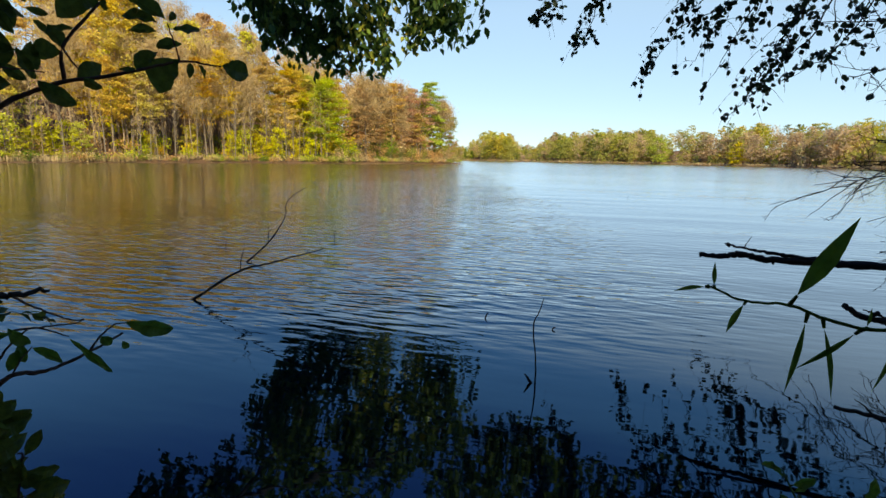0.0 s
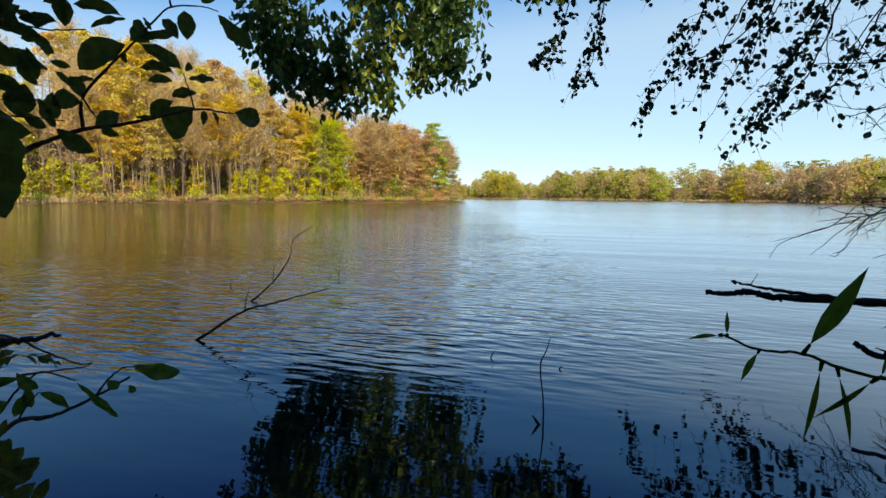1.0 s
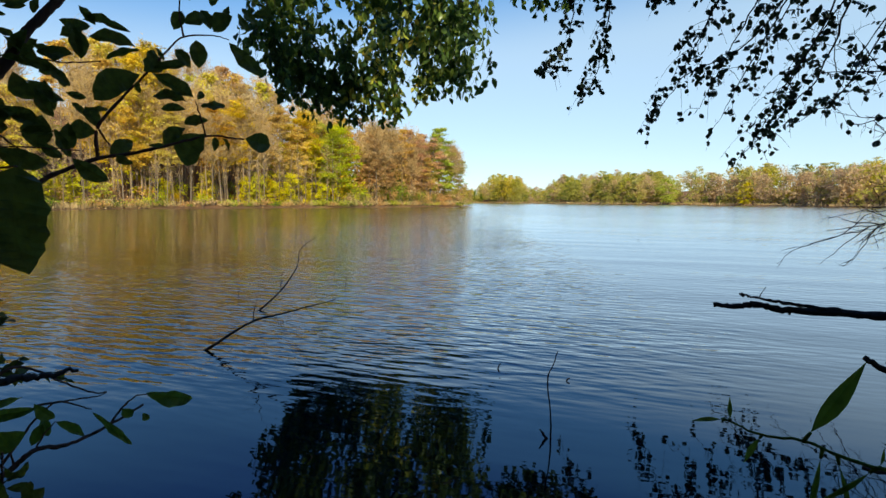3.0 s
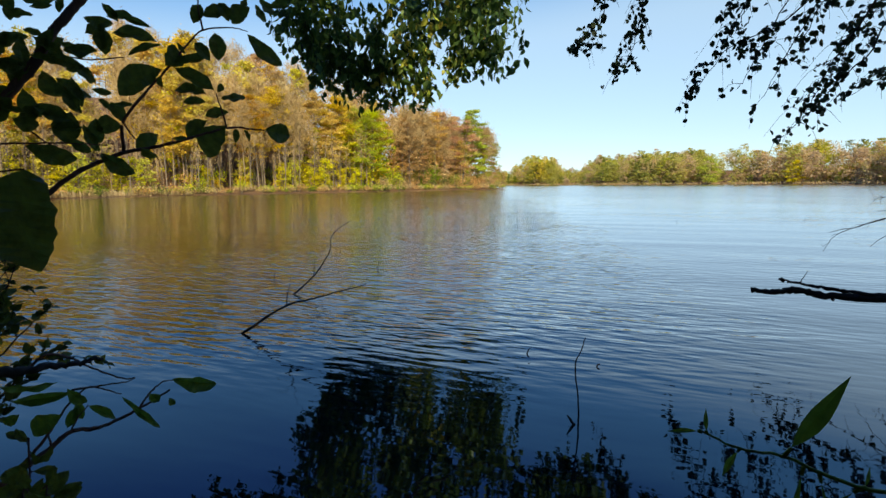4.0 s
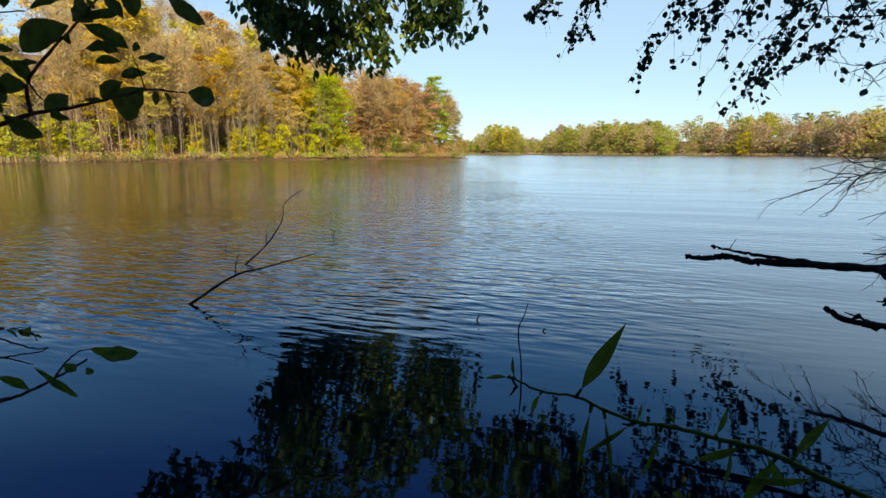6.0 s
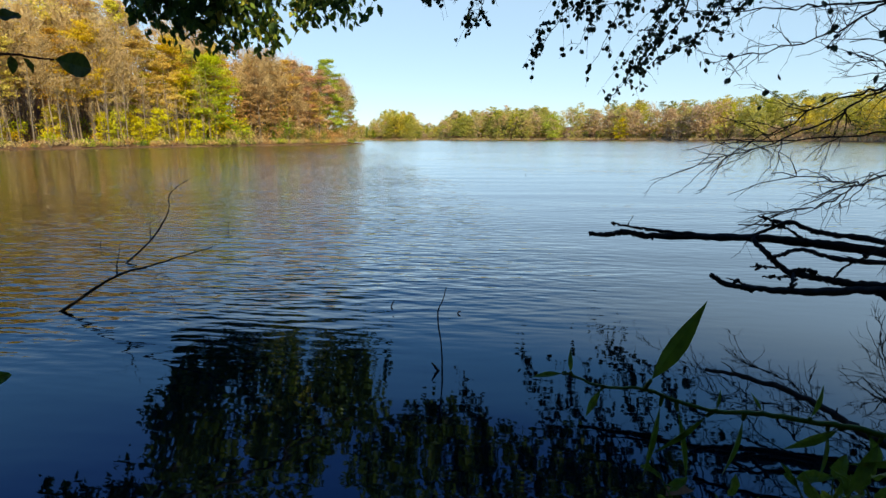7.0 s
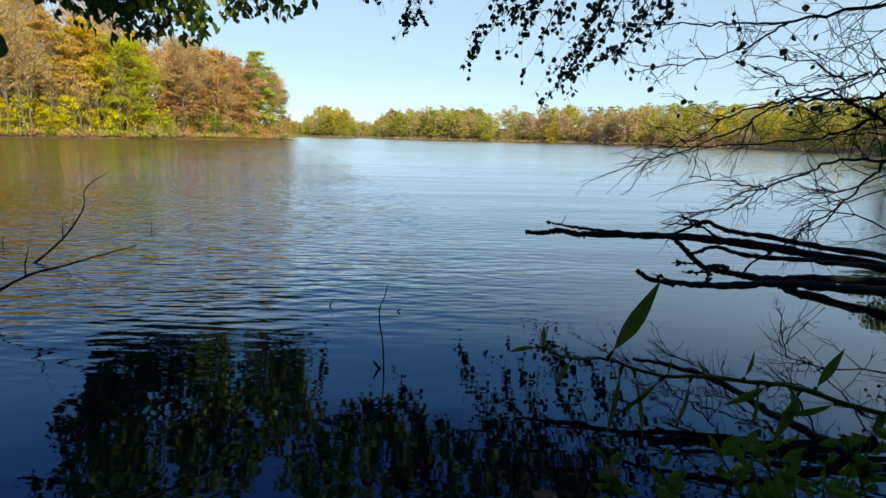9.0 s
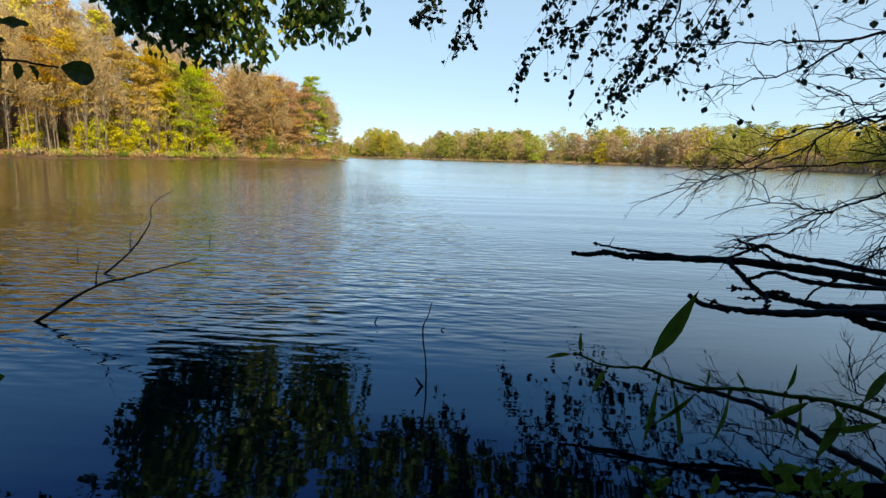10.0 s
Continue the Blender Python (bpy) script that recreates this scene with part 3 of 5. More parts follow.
for k in range(430):
    x, y = along_far(rng.random(), rng.uniform(1, 16))
    if math.hypot(x - 34, y - 330) < 8 or math.hypot(x - 68.6, y - 302) < 5:
        continue
    trees.append(("bush", x, y, rng.uniform(0.5, 1.2), rng.uniform(0, 6.28), rng.choice([10, 5, 9, 9, 10, 9]), 1))
for k in range(110):
    x = rng.uniform(-165, -35)
    y = rng.uniform(448, 500) - max(0, x + 105) * 0.75
    if shore_gap(np.array([x]), np.array([y]))[0] > 4:
        trees.append((rng.choice(["round", "round", "tall"]), x, y, rng.uniform(0.9, 1.2) * skyline(x, y), rng.uniform(0, 6.28), rng.choice([9, 3, 4, 9, 10]), 0))
for k in range(180):
    x, y = along_far(rng.random(), rng.uniform(10, 50))
    trees.append(("bush", x, y, rng.uniform(0.9, 1.6), rng.uniform(0, 6.28), rng.choice([9, 10, 9, 5]), 1))
trees = [(k + ("_near" if math.hypot(x, y) < 225 else ""), x, y, *rest) for k, x, y, *rest in trees]
wood_of("far_wood", "distant autumn wood in green, gold and brown across the lake", trees, FAR, PALETTE)
for x, y, h in ((-117, 452, 12), (-123, 454, 9), (-111, 453, 8)):
    plant_tree("conifer", tree_shape(int(40 + h), h, 2.4, 500, 0.7, 0.05, "conifer"), BARK_GREY, DEEP_GREEN, (x, y), "small dark conifer on the distant shore", "conifers on the distant shore", 0.3)
plant_tree("tree", tree_shape(41, 15.5, 7.0, 1500, 1.0, 0.02, even=2.5), BARK_GREY, GREEN, (34.0, 331.0), "bright yellow-green round tree standing on the far shore", "", 0.4)
plant_tree("tree", tree_shape(42, 11.5, 4.0, 800, 0.9, 0.02, even=2.5), BARK_GREY, YELLOW_GREEN, (68.6, 303.0), "small bright yellow tree on the far shore", "", 1.4)

# shrubs and reeds along the left bank
def bush_shape(seed, high, wide, blades, blade):
    """A low thicket: several thin stems and a ragged mound of small leaves."""
    r = random.Random(seed)
    rs = np.random.RandomState(seed)
    wood, leaf = Geo(), Geo()
    tips = []
    for k in range(9):
        a, reach = r.uniform(0, 6.28), wide * r.uniform(0.3, 1.0)
        top = Vector((math.cos(a) * reach, math.sin(a) * reach, high * r.uniform(0.5, 1.0)))
        pts = [Vector((0, 0, -0.2)), top * 0.5 + Vector((0, 0, 0.2 * high)), top]
        tube(wood, curve_points(pts, 2), 0.03, 0.008, 3)
        tips += [tuple(top), tuple(top * 0.6 + Vector((0, 0, 0.15 * high)))]
    tips = np.array(tips)
    at = tips[rs.randint(0, len(tips), blades)] + rs.normal(0, 1, (blades, 3)) * np.array([0.3 * wide, 0.3 * wide, 0.2 * high])
    at[:, 2] = np.abs(at[:, 2])
    leaves(leaf, at, rs.normal(0, 1, (blades, 3)), rs.normal(0, 0.7, (blades, 3)) + np.array([0, 0, 0.7]), blade * rs.uniform(0.6, 1.3, blades), SLIVER)
    return wood, leaf


SHRUB = {"a": bush_shape(51, 2.6, 1.8, 200, 0.36), "b": bush_shape(52, 3.8, 2.0, 240, 0.38), "c": bush_shape(53, 1.2, 1.5, 170, 0.28)}
trees = []
for k in range(400):
    s = rng.uniform(-0.02, 1.0) if k < 330 else rng.uniform(0.66, 1.0)
    back = rng.uniform(0.2, 1.6) if k < 170 else rng.uniform(1.5, 16) if k < 330 else rng.uniform(0.8, 10)
    x, y = along_left(s, back)
    warm = [4, 5, 6, 3, 7, 8] if s < 0.72 else [5, 7, 7, 5, 8]
    if k < 170:
        warm = [5, 9, 8, 7, 5, 10]
    trees.append((rng.choice("c") if k < 170 else rng.choice("ab") if k >= 330 else rng.choice("aabc"), x, y, rng.uniform(0.5, 1.1), rng.uniform(0, 6.28), rng.choice(warm), 1))
for k in range(46):
    x, y = along_left(rng.uniform(0.66, 0.93), rng.uniform(7, 14))
    trees.append(("b", x, y, rng.uniform(1.3, 2.0), rng.uniform(0, 6.28), rng.choice([7, 5, 7, 6]), 1))
tagged(wood_of("undergrowth", "yellow-green and brown undergrowth crowding the wooded bank", trees, SHRUB, PALETTE), category="undergrowth")

g = Geo()
rs = np.random.RandomState(9)
n = 2600
s = 0.1 + 0.22 * rs.beta(0.8, 0.8, n) + 0.004 * rs.normal(0, 1, n)
at = np.array([along_left(a, b) for a, b in zip(s, rs.uniform(-0.3, 3.2, n))])
at = np.column_stack([at, np.full(n, 0.0)])
leaves(g, at, rs.normal(0, 0.16, (n, 3)) + np.array([0, 0, 1]), rs.normal(0, 1, (n, 3)), rs.uniform(0.4, 1.15, n), SLIVER, width=0.2)
tagged(new("reeds", g.mesh("reeds", STRAW)), "dry straw-coloured reeds standing along the water's edge", "reeds", kind="stuff")

g = Geo()
n = 3200
at = np.array([along_far(a, b) for a, b in zip(rs.uniform(0.3, 0.9, n), rs.uniform(0.2, 4, n))])
at = np.column_stack([at, np.full(n, 0.1)])
leaves(g, at, rs.normal(0, 0.3, (n, 3)) + np.array([0, 0, 1]), rs.normal(0, 1, (n, 3)), rs.uniform(0.8, 1.6, n), SLIVER, width=0.6)
tagged(new("shore_grass", g.mesh("shore_grass", STRAW)), "pale dry grass along the far shore", "grass", kind="stuff")

# trees of the right bank
bank = plant_tree("bank_tree", tree_shape(61, 15, 5.2, 7000, 0.4, 0.03, even=1.5), BARK_GREY, DEEP_GREEN, (43.6, 44.0), "tall dark leafy tree leaning over the water's edge", "trees on the right bank", 0.7)
# copies around it, those towards the sun added to keep it in shade
for x, y, turn, sc in ((47.0, 40.0, 2.0, 1.05), (49.0, 47.0, 3.5, 1.0), (52.0, 36.0, 5.0, 1.15), (48.5, 30.0, 1.2, 1.1), (55.0, 43.0, 0.4, 1.1)):
    copy_thing(bank, Matrix.Translation((x, y, float(ground_height(x, y)))) @ Matrix.Rotation(turn, 4, "Z")).scale = (sc,) * 3
plant_tree("bank_shrub", tree_shape(62, 4, 2.2, 1500, 0.3, 0.02), BARK_GREY, RUSSET, (42.4, 41.6), "brown-leaved shrub beside the dark tree on the bank", "", 0.2, 1.0, "shrub")

# tall trees behind the camera, unseen, added so their crowns shade the water's edge
SHADE = tree_shape(71, 23, 5.5, 5200, 0.6, 0.05)
shade_tree = plant_tree("bank_tree", SHADE, BARK_GREY, CANOPY_LEAF, (3.5, -4.5), "unseen tall green tree added to shade the near bank", "shade trees on the near bank", 0.3, 0.62)
for x, y, turn, sc in ((-3.5, -5.0, 1.1, 1.0), (9.5, -3.0, 2.2, 0.7), (-10, -3.5, 4.0, 1.05), (16, -4.0, 5.1, 1.0), (0.5, -10, 2.9, 1.1), (7.5, -10.5, 0.9, 1.05), (13.5, -11, 3.6, 1.1), (-7, -11, 5.5, 1.0), (22, -8, 1.9, 1.05), (-16, -8, 0.5, 1.0)):
    o = copy_thing(shade_tree, Matrix.Translation((x, y, float(ground_height(x, y)))) @ Matrix.Rotation(turn, 4, "Z"))
    o.scale = (sc,) * 3


# thickets behind the camera, never in view, added to hold light off the bank
THICKET = bush_shape(73, 4.2, 2.4, 2600, 0.3)
thicket = plant_tree("shrub", THICKET, BARK_GREY, CANOPY_LEAF, (4.0, -2.2), "unseen dense green shrub added to shade the near bank", "shrubs on the near bank", 0.0, 1.0, "shrub")
for k, (x, y) in enumerate(((-3.6, -2.6), (-0.6, -3.2), (2.0, -3.0), (6.2, -1.6), (8.6, -0.8), (1.0, -5.0), (5.5, -4.5), (11.0, -0.5))):
    copy_thing(thicket, Matrix.Translation((x, y, float(ground_height(x, y)))) @ Matrix.Rotation(k * 1.3, 4, "Z"))

# ---------------------------------------------------------------- overhanging canopy
def overhanging_tree():
    r, q = random.Random(81), np.random.RandomState(81)
    e = thing("overhanging_tree", (-13.0, -1.0, 0.3), "green broad-leaved tree hanging dense drooping foliage over the lake", "tree")
    o = Vector(e.location)
    wood, crown, lit = Geo(), Geo(), Geo()

    def L(*p):
        return [Vector(a) - o for a in p]
    tube(wood, curve_points(L((-13, -1, -0.2), (-12.6, 0, 4), (-11.5, 2, 8), (-10.5, 4, 11)), 4), 0.32, 0.18, 10)
    limbs = [((-12.3, 0.7, 5.5), (-11, 6, 8), (-8.5, 10.5, 8.2), (-5.5, 12.8, 7.6), (-3.2, 13.6, 6.6)), ((-11.5, 2, 8), (-8.5, 8, 10), (-4, 13, 10.3), (2, 15.2, 9.6)),
             ((-11.8, 1.5, 7), (-11, 7, 8.2), (-10, 10, 7.4)), ((-8.5, 10.5, 8.2), (-7.6, 11.6, 6.6), (-6.8, 12.2, 5.2)), ((-5.5, 12.8, 7.6), (-4.6, 13.1, 6.2), (-4.2, 13.2, 5.0))]
    for k, l in enumerate(limbs):
        tube(wood, curve_points(L(*l), 6, 0.03, r), (0.14, 0.15, 0.1, 0.05, 0.05)[k], 0.02, 6)
    # drooping sprays: the hanging curtain first, the high crown after it
    low = [(-7.7, 11.2, 4.9), (-7.5, 11.4, 4.2), (-7.1, 11.7, 3.65), (-5.9, 12.5, 3.4), (-5.0, 12.9, 3.62), (-3.9, 13.2, 4.08), (-2.75, 13.5, 4.25)]
    sprays = []
    for k in range(285):
        f = r.random() * 5.999
        i = int(f)
        a, b = Vector(low[i]), Vector(low[i + 1])
        p = a.lerp(b, f - i) + Vector((r.gauss(0, 0.12), r.gauss(0, 0.45), 0))
        p.z += abs(r.gauss(0, 1.0)) if k % 4 else abs(r.gauss(0, 0.1))
        p.z += (1.6 * r.random() if k % 3 == 0 else 0)
        sprays.append((p, r.uniform(0.6, 1.3), 13, 0.25))
    for k in range(800):
        az = radians(r.uniform(-50, 22))
        d = r.uniform(14.6, 17.5)
        edge = (6.3 if -35.5 < math.degrees(az) < -16 else 8.2) + 0.5 * math.sin(az * 9) + 0.4 * math.sin(az * 23 + 1)
        sprays.append((Vector((0.56 + d * math.sin(az), 0.2 + d * math.cos(az), edge + 3.6 * r.random() ** 1.3)), r.uniform(0.6, 1.2), 20, 0.28))
    for p, length, count, size in sprays:
        p = p - o
        side = Vector((r.gauss(0, 0.4), r.gauss(0, 0.4), 0))
        top = p + Vector((0, 0, length)) + side * 0.5
        mid = p.lerp(top, 0.55) + side * 0.3
        pts = curve_points([top, mid, p], 3)
        tube(wood, pts, 0.008, 0.003, 3)
        t = q.uniform(0.0, 1.05, count)
        base = np.array([tuple(pts[min(len(pts) - 1, int(a * (len(pts) - 1)))]) for a in t]) + q.normal(0, 0.07, (count, 3))
        d = q.normal(0, 0.5, (count, 3)) + np.array([0, 0, -0.85])
        w = p + o
        # half the sprays in this patch get the painted sunlit colour
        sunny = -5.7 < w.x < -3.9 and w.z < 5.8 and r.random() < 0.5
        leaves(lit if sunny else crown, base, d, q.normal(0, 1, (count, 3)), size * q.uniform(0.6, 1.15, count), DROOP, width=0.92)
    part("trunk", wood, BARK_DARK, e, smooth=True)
    part("crown", crown, CANOPY_LEAF, e)
    part("sunlit_leaves", lit, SUNLIT_LEAF, e, "leaves with sunlight painted in as a brighter yellow-green")


overhanging_tree()


def birch():
    """Thin hanging twigs with small round leaves."""
    r, q = random.Random(83), np.random.RandomState(83)
    e = thing("birch_tree", (10.5, 1.0, 0.4), "thin-twigged tree trailing small round leaves over the lake", "tree")
    o = Vector(e.location)
    wood, crown = Geo(), Geo()

    def L(*p):
        return [Vector(a) - o for a in p]
    tube(wood, curve_points(L((10.5, 1, 0), (10.2, 1.5, 4), (9.4, 3, 8)), 5), 0.2, 0.1, 8)
    tube(wood, curve_points(L((10.0, 2, 5), (7.5, 6, 6.6), (5.2, 8.2, 6.0), (3.75, 8.95, 4.6)), 6, 0.02, r), 0.07, 0.025, 6)
    tube(wood, curve_points(L((5.2, 8.2, 6.0), (3.6, 8.6, 6.4), (1.8, 8.8, 5.9), (0.2, 8.8, 5.4)), 6, 0.02, r), 0.035, 0.012, 5)
    hang = [((3.75, 8.95, 4.6), (3.49, 9.33, 3.39), (3.14, 9.53, 2.86), (2.53, 9.77, 2.13)), ((3.2, 8.75, 5.9), (2.9, 8.9, 4.5), (2.41, 9.3, 3.79), (1.65, 9.5, 3.47), (1.16, 9.68, 2.75)),
            ((0.1, 8.8, 5.4), (-0.06, 8.8, 4.8), (-0.2, 9.1, 4.03), (-0.5, 9.16, 3.62)), ((0.7, 8.8, 5.6), (0.49, 8.9, 4.8), (0.36, 9.16, 3.83), (0.13, 9.3, 3.24)),
            ((4.4, 8.7, 5.1), (4.1, 9.05, 3.8), (3.75, 9.3, 3.04), (3.3, 9.5, 2.68)), ((2.5, 8.8, 5.9), (2.2, 9.0, 4.9), (1.9, 9.2, 4.2), (1.75, 9.4, 3.7)), ((1.6, 8.8, 5.8), (1.4, 9.0, 5.0), (1.3, 9.2, 4.6))]
    for x, z in ((1.5, 3.3), (1.9, 2.95), (2.2, 2.75), (2.75, 2.5), (3.0, 2.9), (3.7, 2.9), (4.2, 3.1), (2.6, 3.4), (4.7, 4.3), (5.2, 4.6), (5.7, 4.4), (6.2, 4.8), (6.8, 4.6), (7.4, 5.0)):
        y = 9.5 if x < 4.5 else 11.2 - 0.55 * x
        hang.append(((x + 0.9, y - 0.7, max(5.3, z + 2.4)), (x + 0.65, y - 0.5, z + 1.5), (x + 0.3, y - 0.2 + r.uniform(-0.3, 0.3), z + 0.7), (x, y, z)))
    for k, l in enumerate(hang):
        pts = curve_points(L(*l), 7, 0.012, r)
        tube(wood, pts, 0.016, 0.004, 5)
        big = k in (0, 1, 4, 5) or k > 6
        for i in range(2, len(pts)):
            for _ in range(2):
                if r.random() < (0.5 if big else 0.1):
                    continue
                b = pts[i]
                out = Vector((r.uniform(-0.75, 0.5), r.uniform(-0.4, 0.4), r.uniform(-0.55, 0.2))) * (r.uniform(0.3, 0.9) if big else 0.45)
                tw = curve_points([b, b + out * 0.55 + Vector((0, 0, 0.06)), b + out + Vector((0, 0, -0.12))], 3)
                tube(wood, tw, 0.005, 0.002, 3)
                c = r.randint(4, 8)
                t = q.uniform(0.15, 1.0, c)
                base = np.array([tuple(tw[int(a * (len(tw) - 1))]) for a in t]) + q.normal(0, 0.03, (c, 3))
                leaves(crown, base, q.normal(0, 0.6, (c, 3)) + np.array([0, 0, -0.6]), q.normal(0, 1, (c, 3)), q.uniform(0.06, 0.12, c), ROUND)
    part("trunk", wood, BARK_DARK, e, smooth=True)
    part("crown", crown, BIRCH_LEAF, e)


birch()


# ---------------------------------------------------------------- dead branches on the right
def twigs_from(geo, pts, r, count, length, level, thick, drop=0.0, out=None):
    """Bare side twigs, forking once or twice."""
    n = len(pts)
    for _ in range(count):
        i = r.randint(1, n - 2)
        b = pts[i]
        along = (pts[min(n - 1, i + 1)] - pts[i - 1]).normalized()
        d = (along * r.uniform(0.4, 1.0) + Vector((r.gauss(0, 0.45), r.gauss(0, 0.45), r.gauss(drop, 0.45)))).normalized()
        l = length * r.uniform(0.4, 1.2)
        tw = curve_points([b, b + d * l * 0.5 + Vector((0, 0, r.uniform(-0.06, 0.06) * l)), b + d * l + Vector((r.gauss(0, 0.1), r.gauss(0, 0.1), r.gauss(0, 0.14))) * l], 4, 0.012 * l, r)
        tube(geo, tw, thick, thick * 0.4, 4)
        if out is not None:
            out.append(tw)
        if level:
            twigs_from(geo, tw, r, r.randint(1, 3), length * 0.5, level - 1, thick * 0.6, drop, out)


def bare_tree():
    r, q = random.Random(85), np.random.RandomState(85)
    e = thing("bare_tree", (6.6, 2.9, 0.3), "dead tree reaching bare dark twigs out over the lake", "tree")
    o = Vector(e.location)
    wood, crown = Geo(), Geo()

    def L(*p):
        return [Vector(a) - o for a in p]
    tube(wood, curve_points(L((6.6, 2.9, -0.2), (6.3, 3.3, 1.4), (6.0, 3.6, 3.0), (5.9, 3.7, 4.6)), 5, 0.02, r), 0.14, 0.05, 8)
    limbs = [((6.0, 3.6, 3.0), (4.8, 4.98, 2.73), (4.34, 5.38, 2.66), (4.05, 5.59, 2.62), (3.66, 5.82, 2.63), (3.17, 6.06, 2.67), (2.5, 6.31, 2.72)),
             ((4.05, 5.59, 2.62), (3.91, 5.7, 2.5), (3.67, 5.87, 2.36), (3.23, 6.1, 2.27), (2.8, 6.29, 2.2)),
             ((6.05, 3.5, 2.3), (4.74, 4.77, 2.11), (4.45, 5.02, 2.06), (4.29, 5.15, 2.04), (4.08, 5.28, 2.2), (3.71, 5.51, 2.25)),
             ((6.3, 3.3, 1.3), (4.83, 4.73, 1.55), (4.5, 5.01, 1.75), (4.27, 5.18, 1.92), (4.08, 5.31, 1.97), (3.77, 5.49, 2.14)),
             ((6.2, 3.4, 1.8), (4.64, 4.61, 1.9), (4.36, 4.86, 1.83), (4.02, 5.12, 1.83), (3.76, 5.3, 1.8), (3.48, 5.47, 1.67), (3.22, 5.62, 1.46), (2.93, 5.75, 1.36)),
             ((4.27, 5.18, 1.92), (3.91, 5.44, 1.79), (3.68, 5.59, 1.56), (3.32, 5.79, 1.37), (2.96, 5.95, 1.21), (2.6, 6.08, 1.07)),
             ((6.2, 3.4, 1.75), (4.65, 4.61, 1.81), (4.39, 4.85, 1.62), (4.07, 5.1, 1.48), (3.46, 5.49, 1.4), (2.95, 5.74, 1.38)),
             ((6.4, 3.1, 0.9), (4.42, 4.16, 1.32), (4.22, 4.34, 1.33), (3.96, 4.56, 1.29), (3.81, 4.67, 1.19), (3.57, 4.82, 1.04), (3.31, 4.97, 0.83), (3.03, 5.11, 0.76)),
             ((5.95, 3.65, 3.6), (4.8, 4.9, 3.15), (4.2, 5.4, 3.0), (3.6, 5.8, 3.05), (3.1, 6.1, 3.2)), ((5.9, 3.7, 4.2), (4.9, 4.8, 3.5), (4.3, 5.2, 3.3), (3.9, 5.5, 2.95)),
             ((4.22, 4.34, 1.33), (4.12, 4.42, 1.14), (3.96, 4.52, 0.86), (3.74, 4.66, 0.63)), ((3.57, 4.82, 1.04), (3.46, 4.9, 1.06), (3.01, 5.15, 1.1))]
    thick = (0.022, 0.013, 0.016, 0.02, 0.018, 0.013, 0.018, 0.018, 0.016, 0.014, 0.013, 0.009)
    for k in range(8):
        z = 0.7 + 0.28 * k
        limbs.append(((6.25 - 0.05 * k, 3.35, z + r.uniform(0.0, 0.4)), (5.5, 4.1 + r.uniform(-0.2, 0.2), z + r.uniform(-0.1, 0.4)), (4.9, 4.6 + r.uniform(-0.2, 0.3), z + r.uniform(-0.2, 0.3)), (4.4 + r.uniform(-0.2, 0.3), 5.0 + r.uniform(-0.3, 0.3), z + r.uniform(-0.3, 0.2)), (4.1 + r.uniform(-0.3, 0.3), 5.3, z + r.uniform(-0.4, 0.2))))
    thick = thick + (0.013,) * 8
    ends = []
    for l, w in zip(limbs, thick):
        pts = curve_points(L(*l), 6, 0.012, r)
        tube(wood, pts, w, 0.004, 5)
        twigs_from(wood, pts[len(pts) // 4:], r, 16 if len(l) > 4 else 6, 0.5, 2 if len(l) > 4 else 1, 0.0052, 0.0, ends)
    for tw in r.sample([t for t in ends if t[-1].z + o.z > 1.7], 140):
        b = np.array([tuple(tw[-2])])
        leaves(crown, b, q.normal(0, 0.5, (1, 3)) + np.array([0, 0, -0.8]), q.normal(0, 1, (1, 3)), q.uniform(0.035, 0.085, 1), ROUND)
    # unseen leaf clump, added so the water reflects something dark at the right
    n = 2600
    clump = Geo()
    at = np.array([5.55, 4.35, 1.5]) - np.array(tuple(o)) + q.normal(0, 1, (n, 3)) * np.array([0.3, 0.3, 0.75])
    leaves(clump, at, q.normal(0, 1, (n, 3)), q.normal(0, 1, (n, 3)), q.uniform(0.03, 0.055, n), ROUND)
    part("added_clump", clump, BIRCH_LEAF, e, "unseen dark leaf clump added to darken the reflection")
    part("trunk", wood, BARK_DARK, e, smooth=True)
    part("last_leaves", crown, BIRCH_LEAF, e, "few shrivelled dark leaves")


bare_tree()


